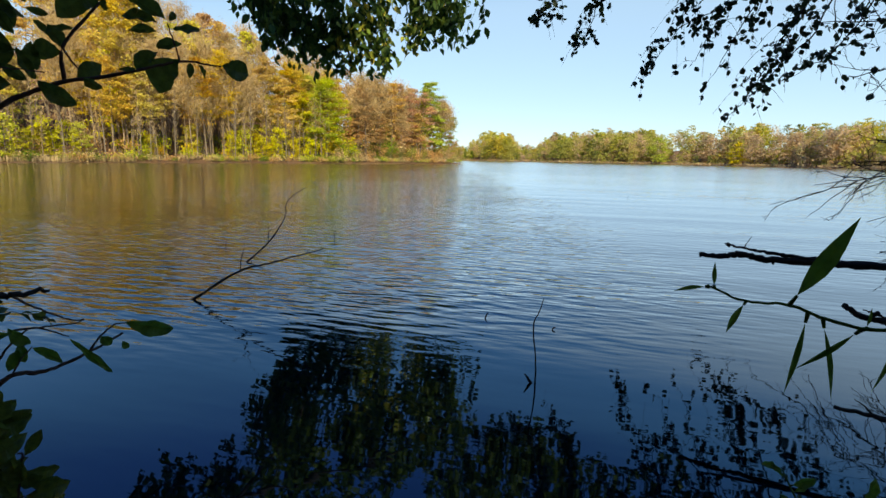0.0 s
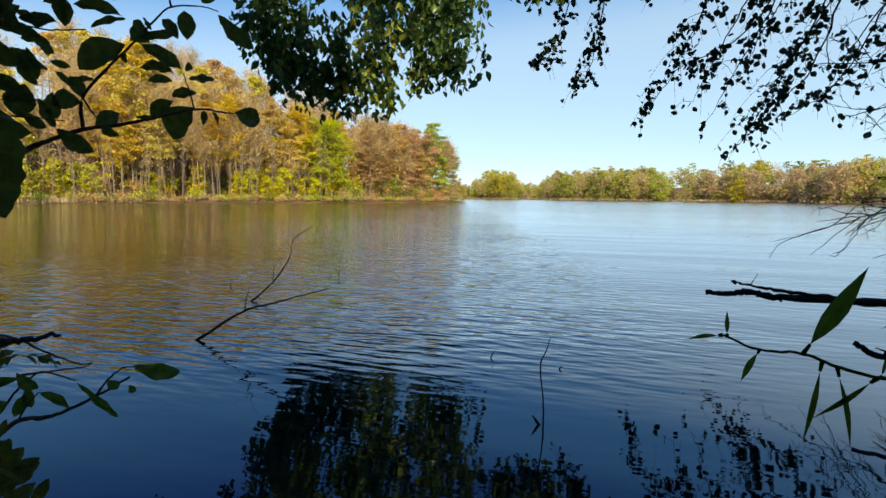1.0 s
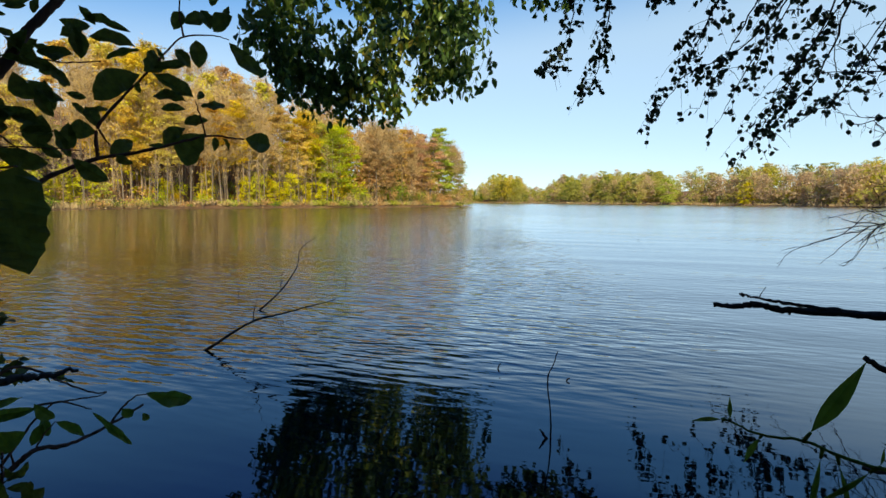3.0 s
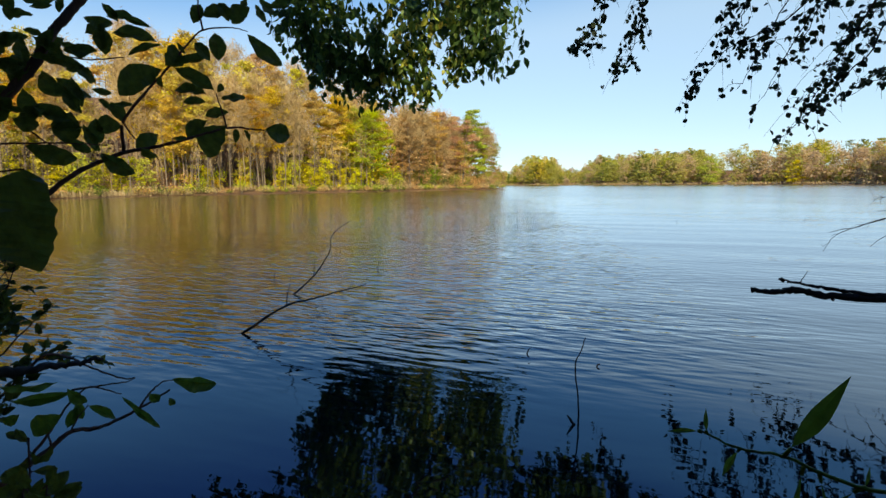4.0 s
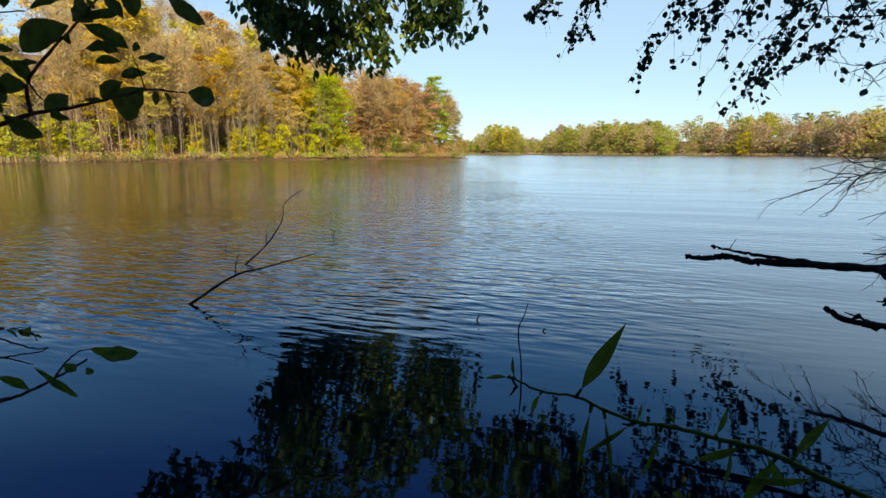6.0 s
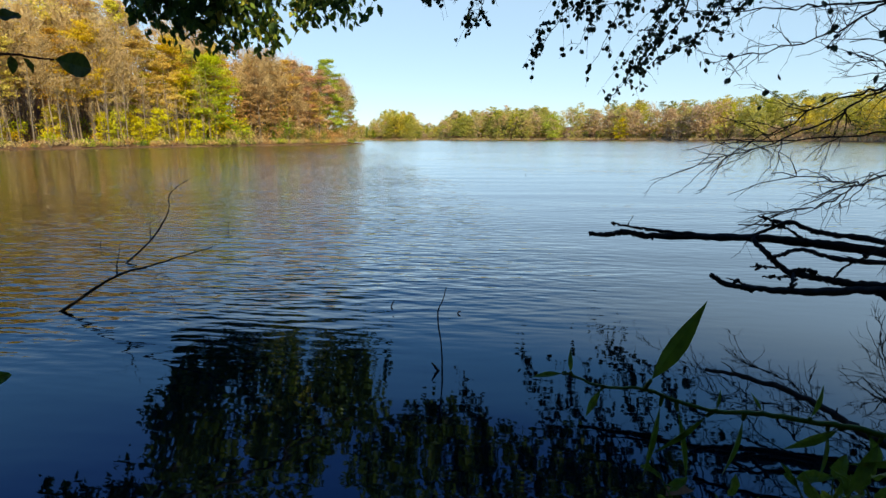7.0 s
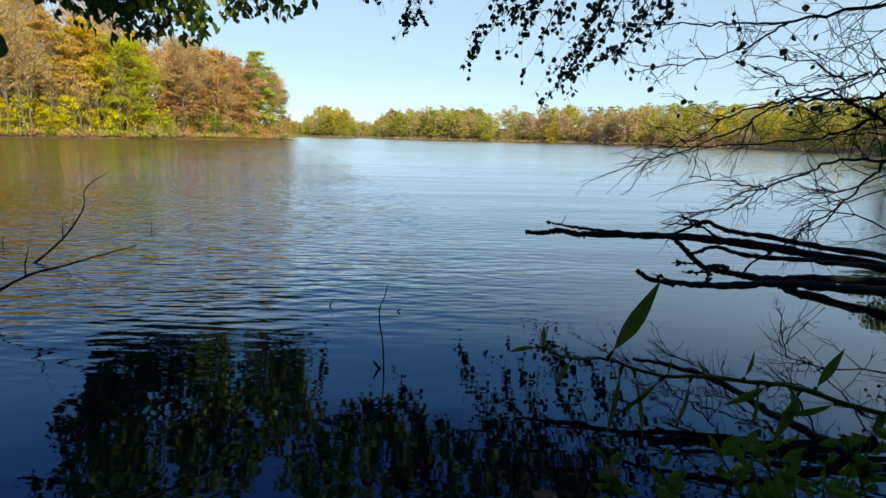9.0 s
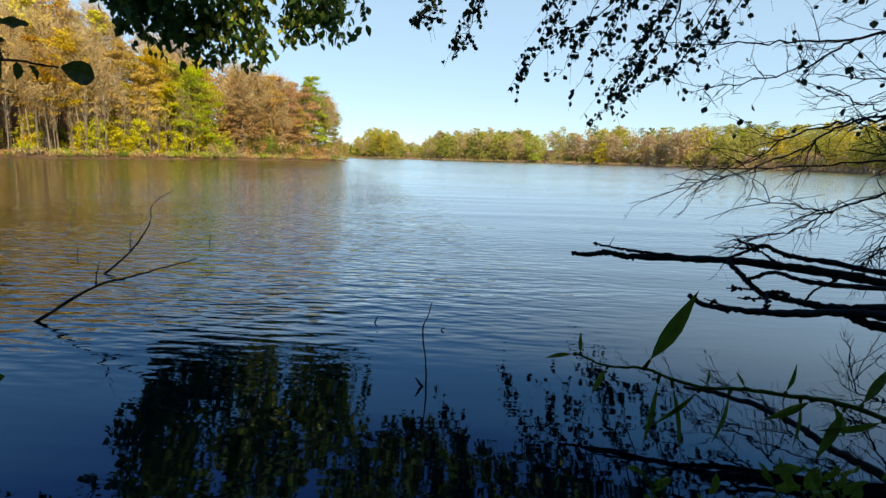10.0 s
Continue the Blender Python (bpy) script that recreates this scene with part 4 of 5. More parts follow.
def fallen_branch():
    """A dead limb lying out from the bank, low over the water."""
    r = random.Random(87)
    e = thing("fallen_branch", (6.0, 2.75, 0.35), "dark dead forked limb reaching low over the water", "branch")
    o = Vector(e.location)
    stems = [("main_stem", [(6.0, 2.75, 0.3), (4.4, 3.2, 0.5), (3.5, 3.42, 0.65), (3.1, 3.51, 0.705), (2.757, 3.603, 0.746), (2.536, 3.65, 0.764), (2.234, 3.7, 0.78), (1.94, 3.794, 0.765), (1.618, 3.87, 0.752), (1.48, 3.9, 0.77), (1.388, 3.906, 0.752), (1.238, 3.922, 0.747)], 0.038, 0.016, 1),
             ("tip_fork", [(1.97, 3.79, 0.772), (1.762, 3.839, 0.786), (1.614, 3.871, 0.797), (1.491, 3.892, 0.812), (1.381, 3.907, 0.834)], 0.016, 0.005, 1),
             ("upper_fork", [(4.2, 3.2, 0.6), (3.5, 3.4, 0.72), (3.092, 3.511, 0.765), (2.808, 3.59, 0.81), (2.656, 3.627, 0.823), (2.526, 3.652, 0.85), (2.439, 3.667, 0.893), (2.359, 3.678, 0.865), (2.217, 3.704, 0.79)], 0.024, 0.010, 2),
             ("upper_spur", [(2.423, 3.669, 0.885), (2.338, 3.681, 0.898), (2.244, 3.694, 0.923)], 0.009, 0.005, 0), ("cross_spur", [(2.508, 3.655, 0.784), (2.411, 3.671, 0.85), (2.308, 3.685, 0.866), (2.147, 3.729, 0.86)], 0.010, 0.004, 0),
             ("middle_fork", [(3.9, 3.05, 0.66), (3.3, 3.2, 0.7), (2.952, 3.309, 0.711), (2.676, 3.411, 0.707), (2.534, 3.453, 0.723), (2.416, 3.491, 0.753), (2.34, 3.533, 0.711), (2.272, 3.569, 0.673)], 0.02, 0.010, 2),
             ("hooked_fork", [(2.204, 3.65, 0.787), (2.25, 3.58, 0.722), (2.303, 3.553, 0.667), (2.364, 3.52, 0.611), (2.446, 3.477, 0.597), (2.58, 3.44, 0.577), (2.747, 3.387, 0.568), (2.967, 3.304, 0.599), (3.4, 3.15, 0.62)], 0.017, 0.024, 1),
             ("knot", [(2.379, 3.512, 0.595), (2.433, 3.481, 0.625), (2.508, 3.46, 0.620)], 0.024, 0.010, 1), ("short_spur", [(2.362, 3.521, 0.622), (2.28, 3.56, 0.622), (2.195, 3.607, 0.611)], 0.008, 0.004, 0), ("low_spur", [(2.413, 3.493, 0.582), (2.33, 3.53, 0.566), (2.258, 3.576, 0.553)], 0.008, 0.004, 0),
             ("lower_stem", [(5.4, 2.6, 0.3), (3.7, 3.0, 0.55), (3.2, 3.14, 0.57), (2.913, 3.224, 0.573), (2.738, 3.276, 0.573), (2.548, 3.323, 0.542), (2.312, 3.366, 0.524), (2.121, 3.389, 0.53), (1.971, 3.399, 0.549), (1.874, 3.402, 0.606)], 0.036, 0.014, 1),
             ("lower_spur", [(2.087, 3.392, 0.542), (2.025, 3.396, 0.571), (1.967, 3.399, 0.586)], 0.008, 0.003, 0), ("brace", [(2.306, 3.367, 0.527), (2.337, 3.39, 0.57), (2.388, 3.48, 0.607)], 0.010, 0.008, 0),
             ("rising_twig", [(2.581, 3.44, 0.573), (2.639, 3.422, 0.671), (2.75, 3.386, 0.755), (2.829, 3.357, 0.848), (2.902, 3.329, 0.951)], 0.008, 0.003, 2),
             ("sunken_fork", [(2.711, 3.283, 0.569), (2.823, 3.251, 0.519), (2.925, 3.223, 0.499), (3.4, 3.1, 0.4)], 0.022, 0.030, 1)]
    for name, pts, a, b, tw in stems:
        g = Geo()
        line = curve_points([Vector(p) - o for p in pts], 8, 0.0025, r)
        tube(g, line, a * 0.95, b, 8, 0, 0.2, r)
        twigs_from(g, line[len(line) // 3:], r, tw, 0.13, 0, 0.004)
        for _ in range(5):
            i = r.randint(len(line) // 3, len(line) - 2)
            c = line[i] + Vector((0, -a * 0.3, -a * 0.35))
            tube(g, [c, c + Vector((r.uniform(-0.03, 0.03), 0, r.uniform(-0.02, 0.025)))], 0.014, 0.006, 5)
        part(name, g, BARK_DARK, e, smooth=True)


fallen_branch()


def simple_branch(name, label, base, stems, category="branch", mat=None, seed=1, twigs=0, length=0.2):
    r = random.Random(seed)
    e = thing(name, base, label, category)
    o = Vector(base)
    for pname, pts, a, b in stems:
        g = Geo()
        line = curve_points([Vector(p) - o for p in pts], 7, min(0.004, a * 0.12), r)
        tube(g, line, a, b, 7, 0, 0.15, r)
        if twigs:
            twigs_from(g, line, r, twigs, length, 0, max(0.002, b * 0.5))
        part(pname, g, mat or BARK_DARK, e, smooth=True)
    return e


simple_branch("bent_branch", "dark curved branch rising out of the shallow water", (2.7, 2.15, 0.0),
              [("stem", [(2.75, 2.1, -0.12), (2.46, 2.31, 0.05), (2.24, 2.36, 0.15), (2.09, 2.44, 0.22), (1.97, 2.54, 0.27), (1.79, 2.64, 0.3), (1.62, 2.72, 0.3)], 0.026, 0.009)], seed=3, twigs=4, length=0.1)
simple_branch("sunken_stick", "thin bare forked branch sticking out of the water", (-3.1, 4.0, 0),
              [("stem", [(-3.35, 4.0, -0.15), (-3.06, 3.98, 0.0), (-2.54, 4.0, 0.31), (-2.21, 4.0, 0.41), (-1.66, 4.0, 0.58)], 0.018, 0.004),
               ("fork", [(-2.54, 4.02, 0.31), (-2.53, 4.03, 0.42), (-2.5, 4.04, 0.52)], 0.007, 0.003)], seed=6, twigs=3, length=0.22)
simple_branch("sunken_twig", "slender bare twig bending up out of the water", (-3.72, 5.61, 0),
              [("stem", [(-3.8, 5.5, -0.1), (-3.723, 5.61, 0.0), (-3.525, 5.83, 0.253), (-3.386, 5.98, 0.549), (-3.361, 6.03, 0.778), (-3.172, 6.17, 0.948)], 0.014, 0.004),
               ("fork", [(-3.54, 5.82, 0.24), (-3.53, 5.82, 0.36), (-3.52, 5.82, 0.46)], 0.007, 0.003)], seed=7, twigs=2, length=0.25)
e = simple_branch("water_twig", "single thin twig standing upright in calm water", (0.24, 3.18, 0),
                  [("stem", [(0.26, 3.2, -0.1), (0.26, 3.2, 0.12), (0.235, 3.2, 0.36), (0.265, 3.2, 0.45), (0.29, 3.2, 0.54)], 0.006, 0.0025),
                   ("stub", [(0.25, 3.19, -0.02), (0.225, 3.18, 0.02), (0.2, 3.17, 0.06)], 0.012, 0.004)], "twig", seed=8)
for x, y, h in ((-0.3, 4.36, 0.05), (0.28, 4.25, 0.02), (-3.59, 7.67, 0.16), (-4.71, 6.41, 0.12), (1.62, 20.2, 0.1), (5.9, 22.0, 0.1)):
    simple_branch("twig_stub", "tip of a sunken twig just breaking the surface", (x, y, 0),
                  [("stem", [(x - 0.02, y, -0.06), (x, y, h * 0.5), (x + 0.02, y, h)], 0.008, 0.004)], "twig", seed=int(abs(x) * 10) + 1)


# ---------------------------------------------------------------- leafy branches close by
BLADES = {}


def leaf_part(parent, shape, mat, at, along, normal, size, width=1.0, name="leaf"):
    """One large leaf as a part: all of a kind share a blade."""
    key = (id(shape[0]), mat.name)
    if key not in BLADES:
        me = bpy.data.meshes.new("leaf")
        me.from_pydata(shape[0].tolist(), [], shape[1])
        me.materials.append(mat)
        BLADES[key] = me
    x = Vector(along).normalized()
    y = Vector(normal).cross(x).normalized()
    z = x.cross(y)
    m = Matrix((x * size, y * size * width, z * size)).transposed().to_4x4()
    m.translation = at
    ob = new(name, BLADES[key])
    ob.parent = parent
    ob.matrix_local = m
    return ob


def on_line(pts, t):
    f = t * (len(pts) - 1)
    i = min(len(pts) - 2, int(f))
    return pts[i].lerp(pts[i + 1], f - i)


def leafy_branch(name, label, base, right, stems, sprigs, shape, mat, bark, seed, width=1.0, category="branch"):
    """stems: (points, thick, thin). sprigs: for each stem, rows of (place along it, heading in degrees, leaf length)."""
    r = random.Random(seed)
    e = thing(name, base, label, category)
    o, rt = Vector(base), Vector(right).normalized()
    face = rt.cross(Vector((0, 0, 1))).normalized()
    for (pts, a, b), rows in zip(stems, sprigs):
        line = curve_points([Vector(p) - o for p in pts], 6, min(0.003, b * 0.4), r)
        g = Geo()
        tube(g, line, a, b, 6, 0, 0.1, r)
        for t, deg, size, *slim in rows:
            c = radians(deg)
            d = rt * math.cos(c) + Vector((0, 0, math.sin(c))) + face * r.uniform(-0.25, 0.25)
            p = on_line(line, t)
            q = p + d.normalized() * size * 0.14
            tube(g, [p, q], 0.0016, 0.001, 4)
            leaf_part(e, r.choice(shape) if isinstance(shape, list) else shape, mat, q, d, face + Vector((r.gauss(0, 0.35), r.gauss(0, 0.35), r.gauss(0.25, 0.35))), size, width * (slim[0] if slim else 1.0))
        part("stem", g, bark, e, smooth=True)
    return e


def set_leaves(e, origin, right, rows, mat, seed):
    """Leaves in the upright plane of a branch: (along, up, heading in degrees, length, breadth)."""
    r = random.Random(seed)
    rt = Vector(right).normalized()
    face = rt.cross(Vector((0, 0, 1)))
    o = Vector(origin) - Vector(e.location)
    for u, v, deg, size, wide in rows:
        c = radians(deg)
        d = rt * math.cos(c) + Vector((0, 0, math.sin(c))) + face * r.uniform(-0.2, 0.2)
        at = o + rt * u + Vector((0, 0, v)) + face * r.uniform(-0.03, 0.03)
        leaf_part(e, r.choice(BLUNT), mat, at, d, face + Vector((r.gauss(0, 0.22), r.gauss(0, 0.22), r.gauss(0.15, 0.22))), size, wide)


def set_stem(e, origin, right, pts, a, b, mat, seed, sway=0.0):
    rt = Vector(right).normalized()
    face = rt.cross(Vector((0, 0, 1)))
    o = Vector(origin) - Vector(e.location)
    r = random.Random(seed)
    g = Geo()
    line = curve_points([o + rt * u + Vector((0, 0, v)) + face * sway * i for i, (u, v) in enumerate(pts)], 6, 0.0006, r)
    tube(g, line, a, b, 7, 0, 0.12, r)
    part("stem", g, mat, e, smooth=True)


BRANCH_O, BRANCH_R = (-0.7, 1.31, 1.57), (0.63, 0.777, 0)
e = thing("leafy_branch", (-1.0, 0.94, 1.3), "shaded leafy branch with large blunt dark green leaves", "branch")
for k, (pts, a, b) in enumerate((([(-0.48, -0.27), (-0.361, -0.194), (-0.301, -0.15), (-0.238, -0.097), (-0.168, -0.058), (-0.104, -0.031), (-0.024, -0.013), (0.085, 0.022), (0.166, 0.047), (0.232, 0.045), (0.267, 0.044)], 0.0085, 0.002),
                                 ([(-0.114, -0.029), (-0.11, 0.05), (-0.055, 0.127), (0.013, 0.211), (0.067, 0.28), (0.109, 0.324), (0.188, 0.341), (0.233, 0.336)], 0.005, 0.0014),
                                 ([(-0.46, -0.05), (-0.351, 0.11), (-0.296, 0.185), (-0.259, 0.254), (-0.222, 0.308), (-0.186, 0.356), (-0.134, 0.428)], 0.014, 0.011),
                                 ([(-0.45, -0.02), (-0.389, -0.018), (-0.317, -0.015), (-0.242, -0.012), (-0.151, -0.015)], 0.003, 0.0015), ([(-0.4, 0.18), (-0.319, 0.191), (-0.245, 0.212), (-0.169, 0.211), (-0.094, 0.225)], 0.0035, 0.0015),
                                 ([(0.158, 0.046), (0.146, 0.097), (0.137, 0.13), (0.134, 0.146)], 0.0025, 0.0012), ([(-0.11, 0.05), (-0.095, 0.02), (-0.08, 0.0)], 0.003, 0.0015), ([(0.109, 0.324), (0.10, 0.40), (0.12, 0.5)], 0.003, 0.0015),
                                 ([(-0.34, 0.05), (-0.30, 0.0), (-0.24, -0.04)], 0.003, 0.0012))):
    set_stem(e, BRANCH_O, BRANCH_R, pts, a, b, BARK_STEM, 200 + k)
# the outer sprays, then those of the rising stem, then the crowded ones by the thick stem
OUTER = [(0.267, 0.044, -11, 0.08, 1.59), (0.155, 0.051, -123, 0.111, 1.34), (0.107, 0.068, -139, 0.079, 1.03), (0.149, 0.136, 13, 0.071, 0.81), (0.109, 0.137, 169, 0.087, 0.82), (0.105, 0.117, -177, 0.062, 0.72), (0.166, 0.093, -170, 0.067, 1.02),
         (0.135, 0.145, 67, 0.03, 1.13), (0.182, 0.045, -92, 0.042, 0.8), (0.205, 0.041, -61, 0.037, 0.68), (-0.086, -0.018, 29, 0.07, 1.18), (-0.072, -0.021, -44, 0.046, 1.32), (-0.169, -0.038, -37, 0.095, 1.0), (-0.114, 0.041, -168, 0.063, 1.44),
         (-0.218, -0.054, 167, 0.11, 0.78), (-0.243, 0.008, -40, 0.066, 0.91), (-0.228, 0.072, -102, 0.086, 1.56), (0.007, 0.007, 11, 0.039, 0.61)]
RISING = [(0.003, 0.21, 60, 0.068, 1.62), (0.018, 0.219, 17, 0.104, 0.52), (0.024, 0.209, -27, 0.118, 0.76), (-0.005, 0.202, -144, 0.133, 0.95), (-0.01, 0.181, -90, 0.033, 0.91), (-0.002, 0.269, -155, 0.091, 0.45), (-0.01, 0.275, 168, 0.113, 0.63),
          (-0.022, 0.308, 162, 0.073, 0.55), (0.082, 0.278, -49, 0.058, 0.97), (0.139, 0.316, -85, 0.076, 1.05), (0.236, 0.335, -40, 0.13, 0.65), (0.107, 0.395, -118, 0.056, 1.18), (0.184, 0.393, -161, 0.076, 1.08), (0.244, 0.41, -134, 0.073, 1.24),
          (0.258, 0.415, -54, 0.054, 0.86), (0.037, 0.277, -49, 0.035, 0.78), (0.36, 0.421, -174, 0.061, 0.77), (0.153, 0.401, -58, 0.053, 1.07)]
CROWDED = [(-0.281, 0.301, -170, 0.057, 1.06), (-0.181, 0.281, 32, 0.058, 1.35), (-0.27, 0.26, 157, 0.043, 0.81), (-0.227, 0.264, -147, 0.078, 0.76), (-0.241, 0.248, -27, 0.067, 0.83), (-0.263, 0.21, -21, 0.084, 0.72), (-0.296, 0.185, -138, 0.07, 1.15),
           (-0.279, 0.172, -60, 0.073, 1.15), (-0.326, 0.126, -68, 0.077, 1.06), (-0.341, 0.096, -125, 0.073, 1.31), (-0.208, 0.2, -46, 0.068, 0.72), (-0.176, 0.135, -12, 0.046, 0.86), (-0.256, 0.159, -26, 0.06, 1.09), (-0.336, 0.253, -119, 0.059, 1.14),
           (-0.292, 0.328, 11, 0.05, 0.67), (-0.355, 0.181, 40, 0.05, 1.17), (-0.183, 0.195, -79, 0.045, 0.85), (-0.347, 0.045, -14, 0.054, 1.25), (-0.165, 0.113, -44, 0.042, 0.72)]
for k, rows in enumerate((OUTER, RISING, CROWDED)):
    set_leaves(e, BRANCH_O, BRANCH_R, rows, SHADE_LEAF, 210 + k)
r = random.Random(91)
# more of the same above, and behind the thick stem
set_leaves(e, BRANCH_O, BRANCH_R, [(r.uniform(-0.4, -0.1) if k % 3 else r.uniform(0.0, 0.4), r.uniform(0.02, 0.4) if k % 3 else r.uniform(0.42, 0.62), r.uniform(-170, 20), r.uniform(0.035, 0.08), r.uniform(0.6, 1.2)) for k in range(54)], SHADE_LEAF, 214)

e = thing("leaf_spray", (-0.2, 0.5, 1.38), "large rounded dark leaf hanging close on a thin stalk", "leaf")
g = Geo()
tube(g, curve_points([(-0.08, -0.05, -0.05), (0.03, 0.02, 0.06), (0.118, 0.088, 0.082)], 4), 0.002, 0.0012, 5)
part("stem", g, BARK_STEM, e, smooth=True)
leaf_part(e, leaf_shape([0, 0.22, 0.33, 0.4, 0.43, 0.45, 0.44, 0.42, 0.4, 0.34, 0.3, 0.2, 0.12, 0], 0.2, 0.15, 0.7, 3), SHADE_LEAF, (0.118, 0.088, 0.082), (0.02, 0.02, -0.98), (0.8, -0.55, 0.15), 0.125, 0.72)

LOW_O, LOW_R = (-0.52, 1.0, 0.92), (0.57, 0.82, 0)
e = thing("low_branch", (-0.68, 0.77, 0.75), "low leafy branch with green leaves above the water", "branch")
for k, (pts, a, b) in enumerate((([(-0.36, -0.2), (-0.242, -0.105), (-0.199, -0.078), (-0.155, -0.05), (-0.12, -0.024), (-0.077, -0.029), (-0.042, -0.024), (0.019, -0.003), (0.082, 0.027)], 0.008, 0.0025), ([(0.013, -0.006), (0.037, 0.027), (0.067, 0.049), (0.09, 0.049)], 0.003, 0.0012),
                                 ([(-0.23, -0.095), (-0.198, -0.064), (-0.169, -0.032), (-0.144, 0.003), (-0.119, 0.039), (-0.078, 0.071), (-0.035, 0.049), (-0.018, 0.04)], 0.004, 0.0012), ([(-0.3, 0.12), (-0.236, 0.133), (-0.187, 0.133), (-0.149, 0.16), (-0.108, 0.146), (-0.068, 0.114), (-0.015, 0.078), (0.012, 0.072)], 0.004, 0.0015),
                                 ([(-0.111, 0.071), (-0.056, 0.069), (-0.01, 0.067), (0.012, 0.071)], 0.0025, 0.001), ([(-0.12, -0.024), (-0.1, 0.01), (-0.082, 0.03)], 0.002, 0.001), ([(-0.155, -0.05), (-0.16, -0.01), (-0.15, 0.02)], 0.0025, 0.0012))):
    set_stem(e, LOW_O, LOW_R, pts, a, b, BARK_STEM, 220 + k)
set_leaves(e, LOW_O, LOW_R, [(0.089, 0.048, -20, 0.106, 0.76), (0.038, 0.035, -58, 0.033, 1.19), (0.077, 0.017, -55, 0.022, 1.29), (-0.018, 0.04, -51, 0.123, 0.24), (-0.082, 0.029, -40, 0.07, 0.48), (-0.131, 0.028, -146, 0.064, 1.23), (-0.111, 0.067, -178, 0.115, 0.37),
                             (-0.238, 0.114, -16, 0.111, 0.28), (-0.115, 0.086, -54, 0.057, 0.78), (-0.105, 0.021, -121, 0.05, 0.76), (-0.201, 0.046, -144, 0.033, 1.44), (-0.097, -0.009, 98, 0.045, 0.85)], WEED_LEAF, 230)


simple_branch("broken_branch", "dark broken-off branch end among the leaves", (-0.56, 0.45, 1.14),
              [("stem", [(-0.56, 0.45, 1.14), (-0.48, 0.61, 1.13), (-0.432, 0.708, 1.125), (-0.411, 0.751, 1.119), (-0.387, 0.796, 1.116), (-0.361, 0.841, 1.114)], 0.014, 0.003)], seed=12)
r = random.Random(140)
for k, (x, y, h) in enumerate(((-0.50, 0.50, 0.85), (-0.42, 0.58, 0.75), (-0.60, 0.62, 0.7), (-0.35, 0.52, 0.66), (-0.27, 0.48, 0.76), (-0.33, 0.58, 0.66), (-0.24, 0.44, 0.68))):
    z = float(ground_height(x, y))
    stem = [(x, y, z - 0.05), (x + 0.02, y + 0.05, z + h * 0.5), (x + 0.08, y + 0.1, z + h)]
    rows = [(0.5 + 0.5 * n / 17, r.uniform(0, 360), r.uniform(0.03, 0.06)) for n in range(18)]
    leafy_branch("bank_weed", "dark leafy weed standing on the shaded bank", (x, y, z), (0.7, 0.7, 0), [(stem, 0.004, 0.0015)], [rows], BLUNT, SHADE_LEAF, BARK_STEM, 150 + k, 0.8, "weed")


# darker weeds crowding the foot of the low branch
for k, (x, y, top) in enumerate(((-0.225, 0.624, 1.08), (-0.185, 0.619, 1.02), (-0.135, 0.617, 0.97), (-0.075, 0.539, 1.02), (-0.15, 0.573, 1.05), (-0.2, 0.58, 1.02))):
    bx, by = x - r.uniform(0.03, 0.12), y - r.uniform(0.02, 0.1)
    z = float(ground_height(bx, by))
    stem = [(bx, by, z - 0.05), (bx, by + 0.01, z + 0.5 * (top - z)), (x - 0.02, y, z + 0.85 * (top - z)), (x, y + 0.01, top)]
    rows = [(0.55 + 0.45 * n / 17, r.uniform(0, 360), r.uniform(0.025, 0.05)) for n in range(18)]
    leafy_branch("bank_weed", "dark leafy weed standing on the shaded bank", (bx, by, z), (0.6, 0.8, 0), [(stem, 0.003, 0.0012)], [rows], BLUNT, SHADE_LEAF, BARK_STEM, 260 + k, 0.9, "weed")


def fine_shrub():
    """Small-leaved shrub at the water's edge."""
    r, q = random.Random(95), np.random.RandomState(95)
    e = thing("shrub", (-1.85, 1.05, 0.05), "small-leaved dark shrub at the water's edge", "shrub")
    crown = Geo()
    for k in range(11):
        top = Vector((0.25 + r.uniform(-0.45, 0.12), 0.35 + r.uniform(-0.35, 0.2), r.uniform(0.45, 1.2)))
        line = curve_points([Vector((r.uniform(-0.05, 0.05), r.uniform(-0.05, 0.05), -0.1)), top * 0.5 + Vector((-0.05, 0, 0.12)), top], 6, 0.008, r)
        wood = Geo()
        tube(wood, line, 0.008, 0.002, 4)
        tw = []
        twigs_from(wood, line[4:], r, 7, 0.22, 1, 0.002, 0.0, tw)
        for t in tw:
            c = 7
            f = q.uniform(0.1, 1, c)
            base = np.array([tuple(on_line(t, a)) for a in f])
            leaves(crown, base, q.normal(0, 0.6, (c, 3)) + np.array(tuple((t[-1] - t[0]).normalized())), q.normal(0, 0.6, (c, 3)) + np.array([0, 0, 0.8]), q.uniform(0.03, 0.055, c), DROOP)
        part("stem", wood, BARK_DARK, e, smooth=True)
    part("foliage", crown, SHADE_LEAF, e)


fine_shrub()

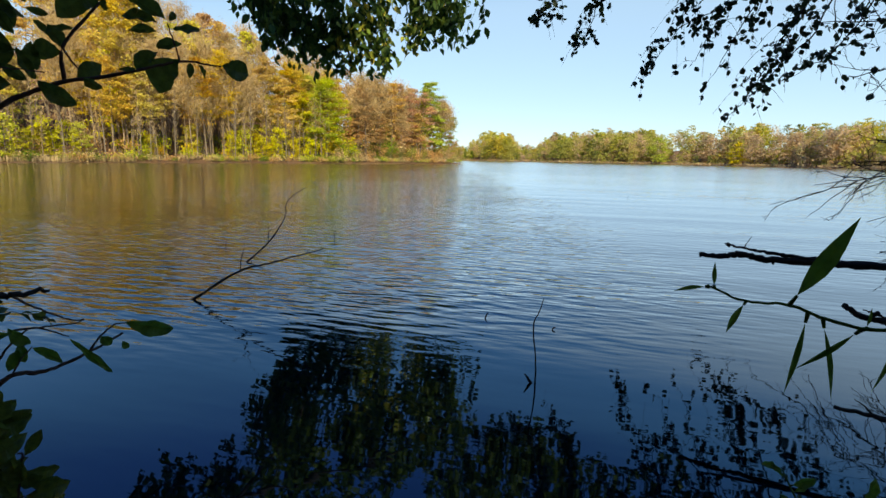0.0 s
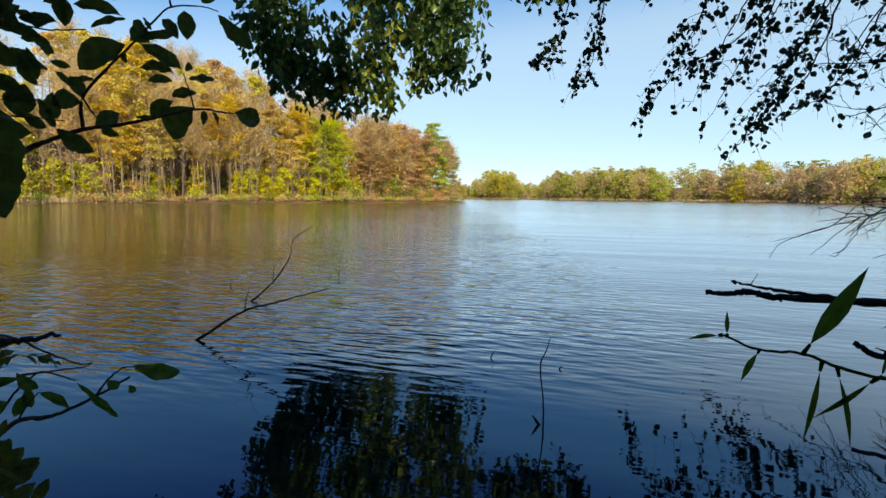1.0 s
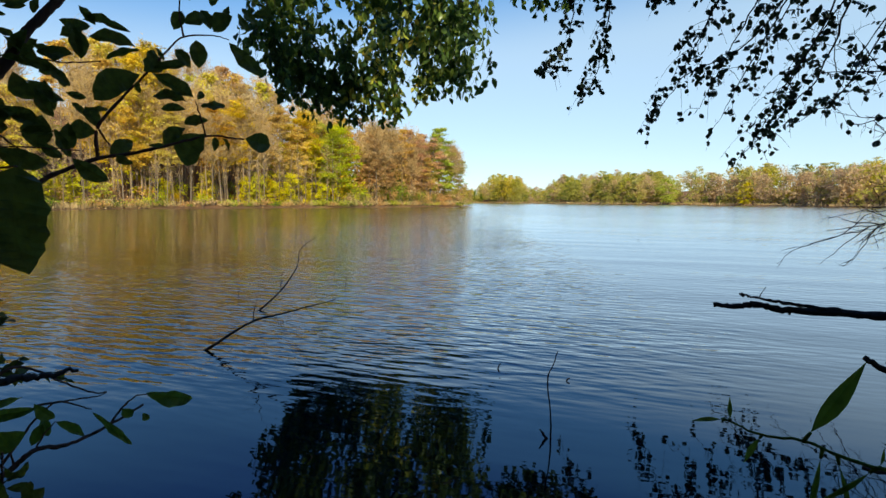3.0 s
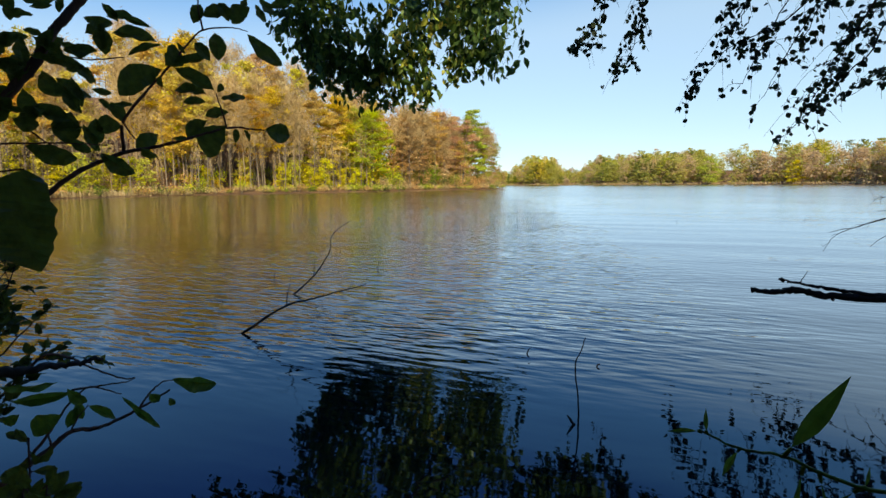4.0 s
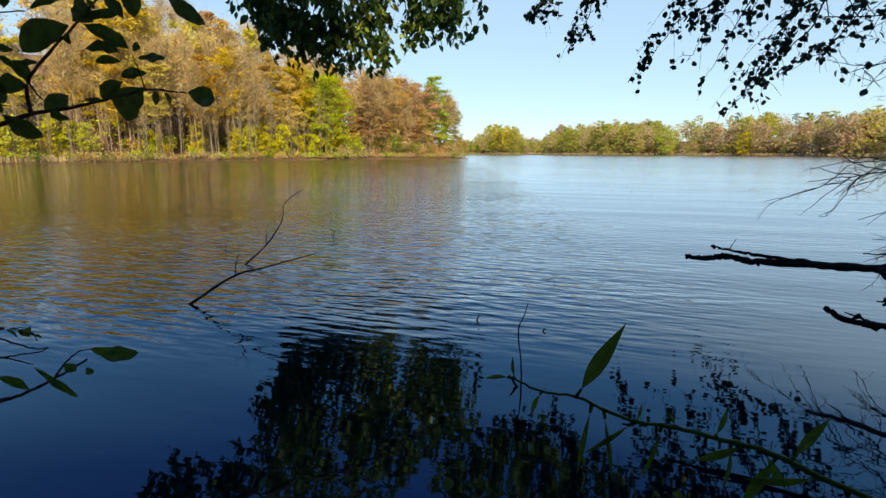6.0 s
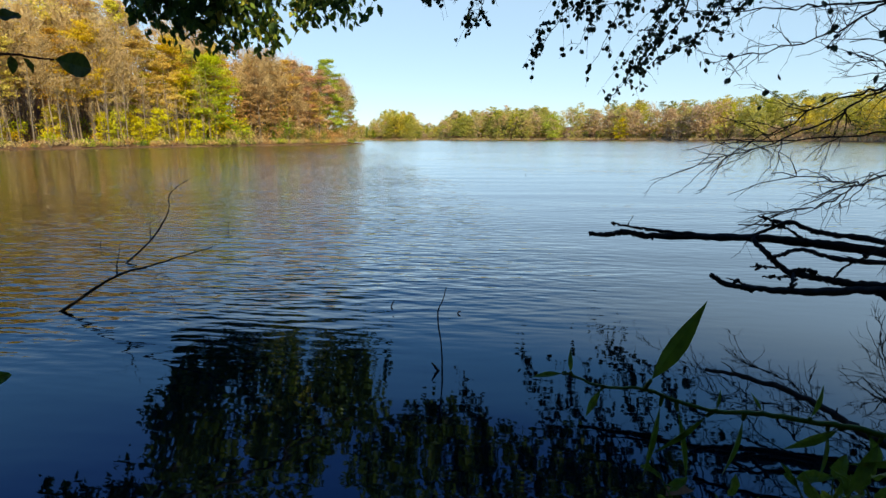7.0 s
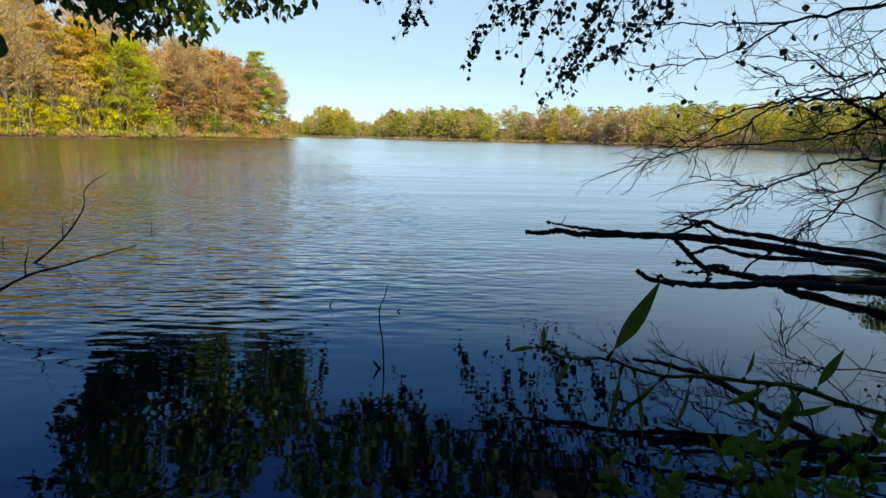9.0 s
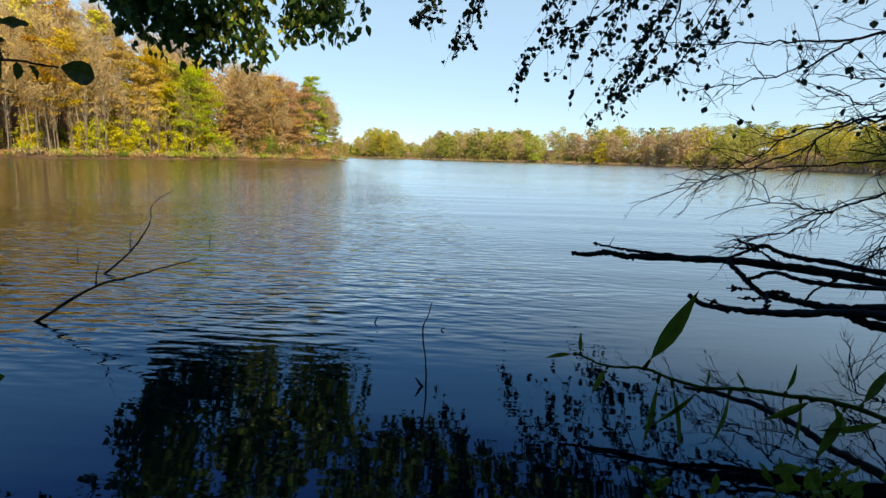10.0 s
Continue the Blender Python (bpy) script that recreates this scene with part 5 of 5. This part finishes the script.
J1 = [(1.3, 0.2, 0.2), (1.22, 0.3, 0.8), (1.02, 0.45, 1.15), (0.9, 0.505, 1.235), (0.816, 0.539, 1.257), (0.79, 0.551, 1.261), (0.767, 0.559, 1.26), (0.742, 0.566, 1.259), (0.719, 0.571, 1.257), (0.698, 0.574, 1.261), (0.681, 0.575, 1.267), (0.656, 0.576, 1.267), (0.634, 0.575, 1.275)]
J2 = [(1.170, 0.24, 0.1), (1.180, 0.36, 0.75), (1.080, 0.5, 1.025), (1.000, 0.57, 1.105), (0.920, 0.62, 1.125)]
J3 = [(1.200, 0.26, 0.1), (1.260, 0.5, 0.7), (1.220, 0.64, 0.94), (1.140, 0.72, 1.015)]
leafy_branch("willow_sapling", "thin green sapling with narrow fresh leaves", (1.02, 0.30, 0.1), (1, 0, 0), [(J1, 0.0024, 0.0008), (J2, 0.0032, 0.0010), (J3, 0.0032, 0.0012)],
             [[(0.835, 64, 0.058), (1.0, 195, 0.02), (0.99, 95, 0.016), (0.915, 250, 0.024), (0.78, 262, 0.05, 0.4), (0.74, 280, 0.046, 0.4), (0.66, 222, 0.04, 0.5), (0.655, 80, 0.012), (0.6, 255, 0.036, 0.5), (0.57, 120, 0.012), (0.5, 75, 0.02), (0.47, 265, 0.03, 0.6), (0.44, 215, 0.03), (0.41, 300, 0.03), (0.38, 240, 0.035), (0.36, 60, 0.03), (0.33, 200, 0.035)],
              [(0.98, 160, 0.04), (0.94, 60, 0.04), (0.9, 240, 0.05), (0.84, 100, 0.05), (0.8, 220, 0.05), (0.74, 20, 0.05), (0.68, 140, 0.05), (0.62, 260, 0.05), (0.56, 60, 0.05)],
              [(0.98, 150, 0.05), (0.92, 50, 0.05), (0.86, 230, 0.05), (0.8, 100, 0.06), (0.74, 250, 0.05), (0.68, 10, 0.06), (0.6, 170, 0.06)]], LANCE, WEED_LEAF, WEED_LEAF, 96, 0.75, "sapling")


def weed(x, y, high, seed):
    r = random.Random(seed)
    z = max(0.0, float(ground_height(x, y)))
    stem = [(x, y, z - 0.05), (x + r.uniform(-0.05, 0.03), y + 0.02, z + high * 0.5), (x + r.uniform(-0.12, 0.05), y + 0.05, z + high)]
    rows = [(0.35 + 0.65 * k / 11, r.uniform(0, 360), r.uniform(0.035, 0.075)) for k in range(12)]
    leafy_branch("bank_weed", "low green weed growing from the muddy bank", (x, y, z), (1, 0, 0), [(stem, 0.004, 0.0015)], [rows], BLUNT, WEED_LEAF, WEED_LEAF, seed, 0.8, "weed")


for k, (x, y, h) in enumerate(((1.55, 1.55, 0.4), (1.75, 1.7, 0.32), (1.95, 1.6, 0.45), (2.2, 1.75, 0.35), (1.3, 1.6, 0.25), (2.5, 1.8, 0.4), (1.1, 1.45, 0.2), (2.05, 1.85, 0.22), (1.65, 1.35, 0.5))):
    weed(x, y, h, 100 + k)
# taller weeds close by on the bank
r = random.Random(130)
for k, (x, y, top) in enumerate(((0.87, 0.97, 0.92), (0.95, 0.93, 0.91), (1.02, 0.90, 0.97), (1.07, 0.86, 1.01), (0.84, 0.72, 1.04), (0.91, 0.67, 1.10), (0.99, 0.78, 1.06), (1.14, 0.83, 1.04))):
    bx, by = x + r.uniform(0.02, 0.14), y - r.uniform(0.02, 0.12)
    z = float(ground_height(bx, by))
    stem = [(bx, by, z - 0.05), (bx + 0.01, by, z + 0.5 * (top - z)), (x + 0.02, y, z + 0.85 * (top - z)), (x - 0.03, y + 0.02, top)]
    rows = [(0.5 + 0.5 * n / 15, r.uniform(0, 360), r.uniform(0.022, 0.045), r.uniform(0.6, 1.1)) for n in range(16)]
    leafy_branch("bank_weed", "thin green weed standing close on the shaded bank", (bx, by, z), (0.9, -0.4, 0), [(stem, 0.0028, 0.0012)], [rows], BLUNT, WEED_LEAF, WEED_LEAF, 240 + k, 0.8, "weed")
r = random.Random(120)
for x, y in ((1.33, 2.14), (1.01, 1.93), (1.18, 1.78), (1.6, 1.86), (0.75, 1.6), (1.9, 1.9), (2.2, 1.95), (0.5, 1.5), (1.45, 1.6), (2.4, 1.8)):
    z = max(0.006, float(ground_height(x, y)) + 0.012)
    e = thing("fallen_leaf", (x, y, z), "curled dry brown leaf lying at the water's edge", "leaf", "fallen leaves on the bank")
    leaf_part(e, CURLED, DRY_LEAF, (-0.05, 0, 0.006), (1, r.uniform(-0.8, 0.8), 0.05), (0.1, 0.1, 1), r.uniform(0.1, 0.15), 1.0, "blade")
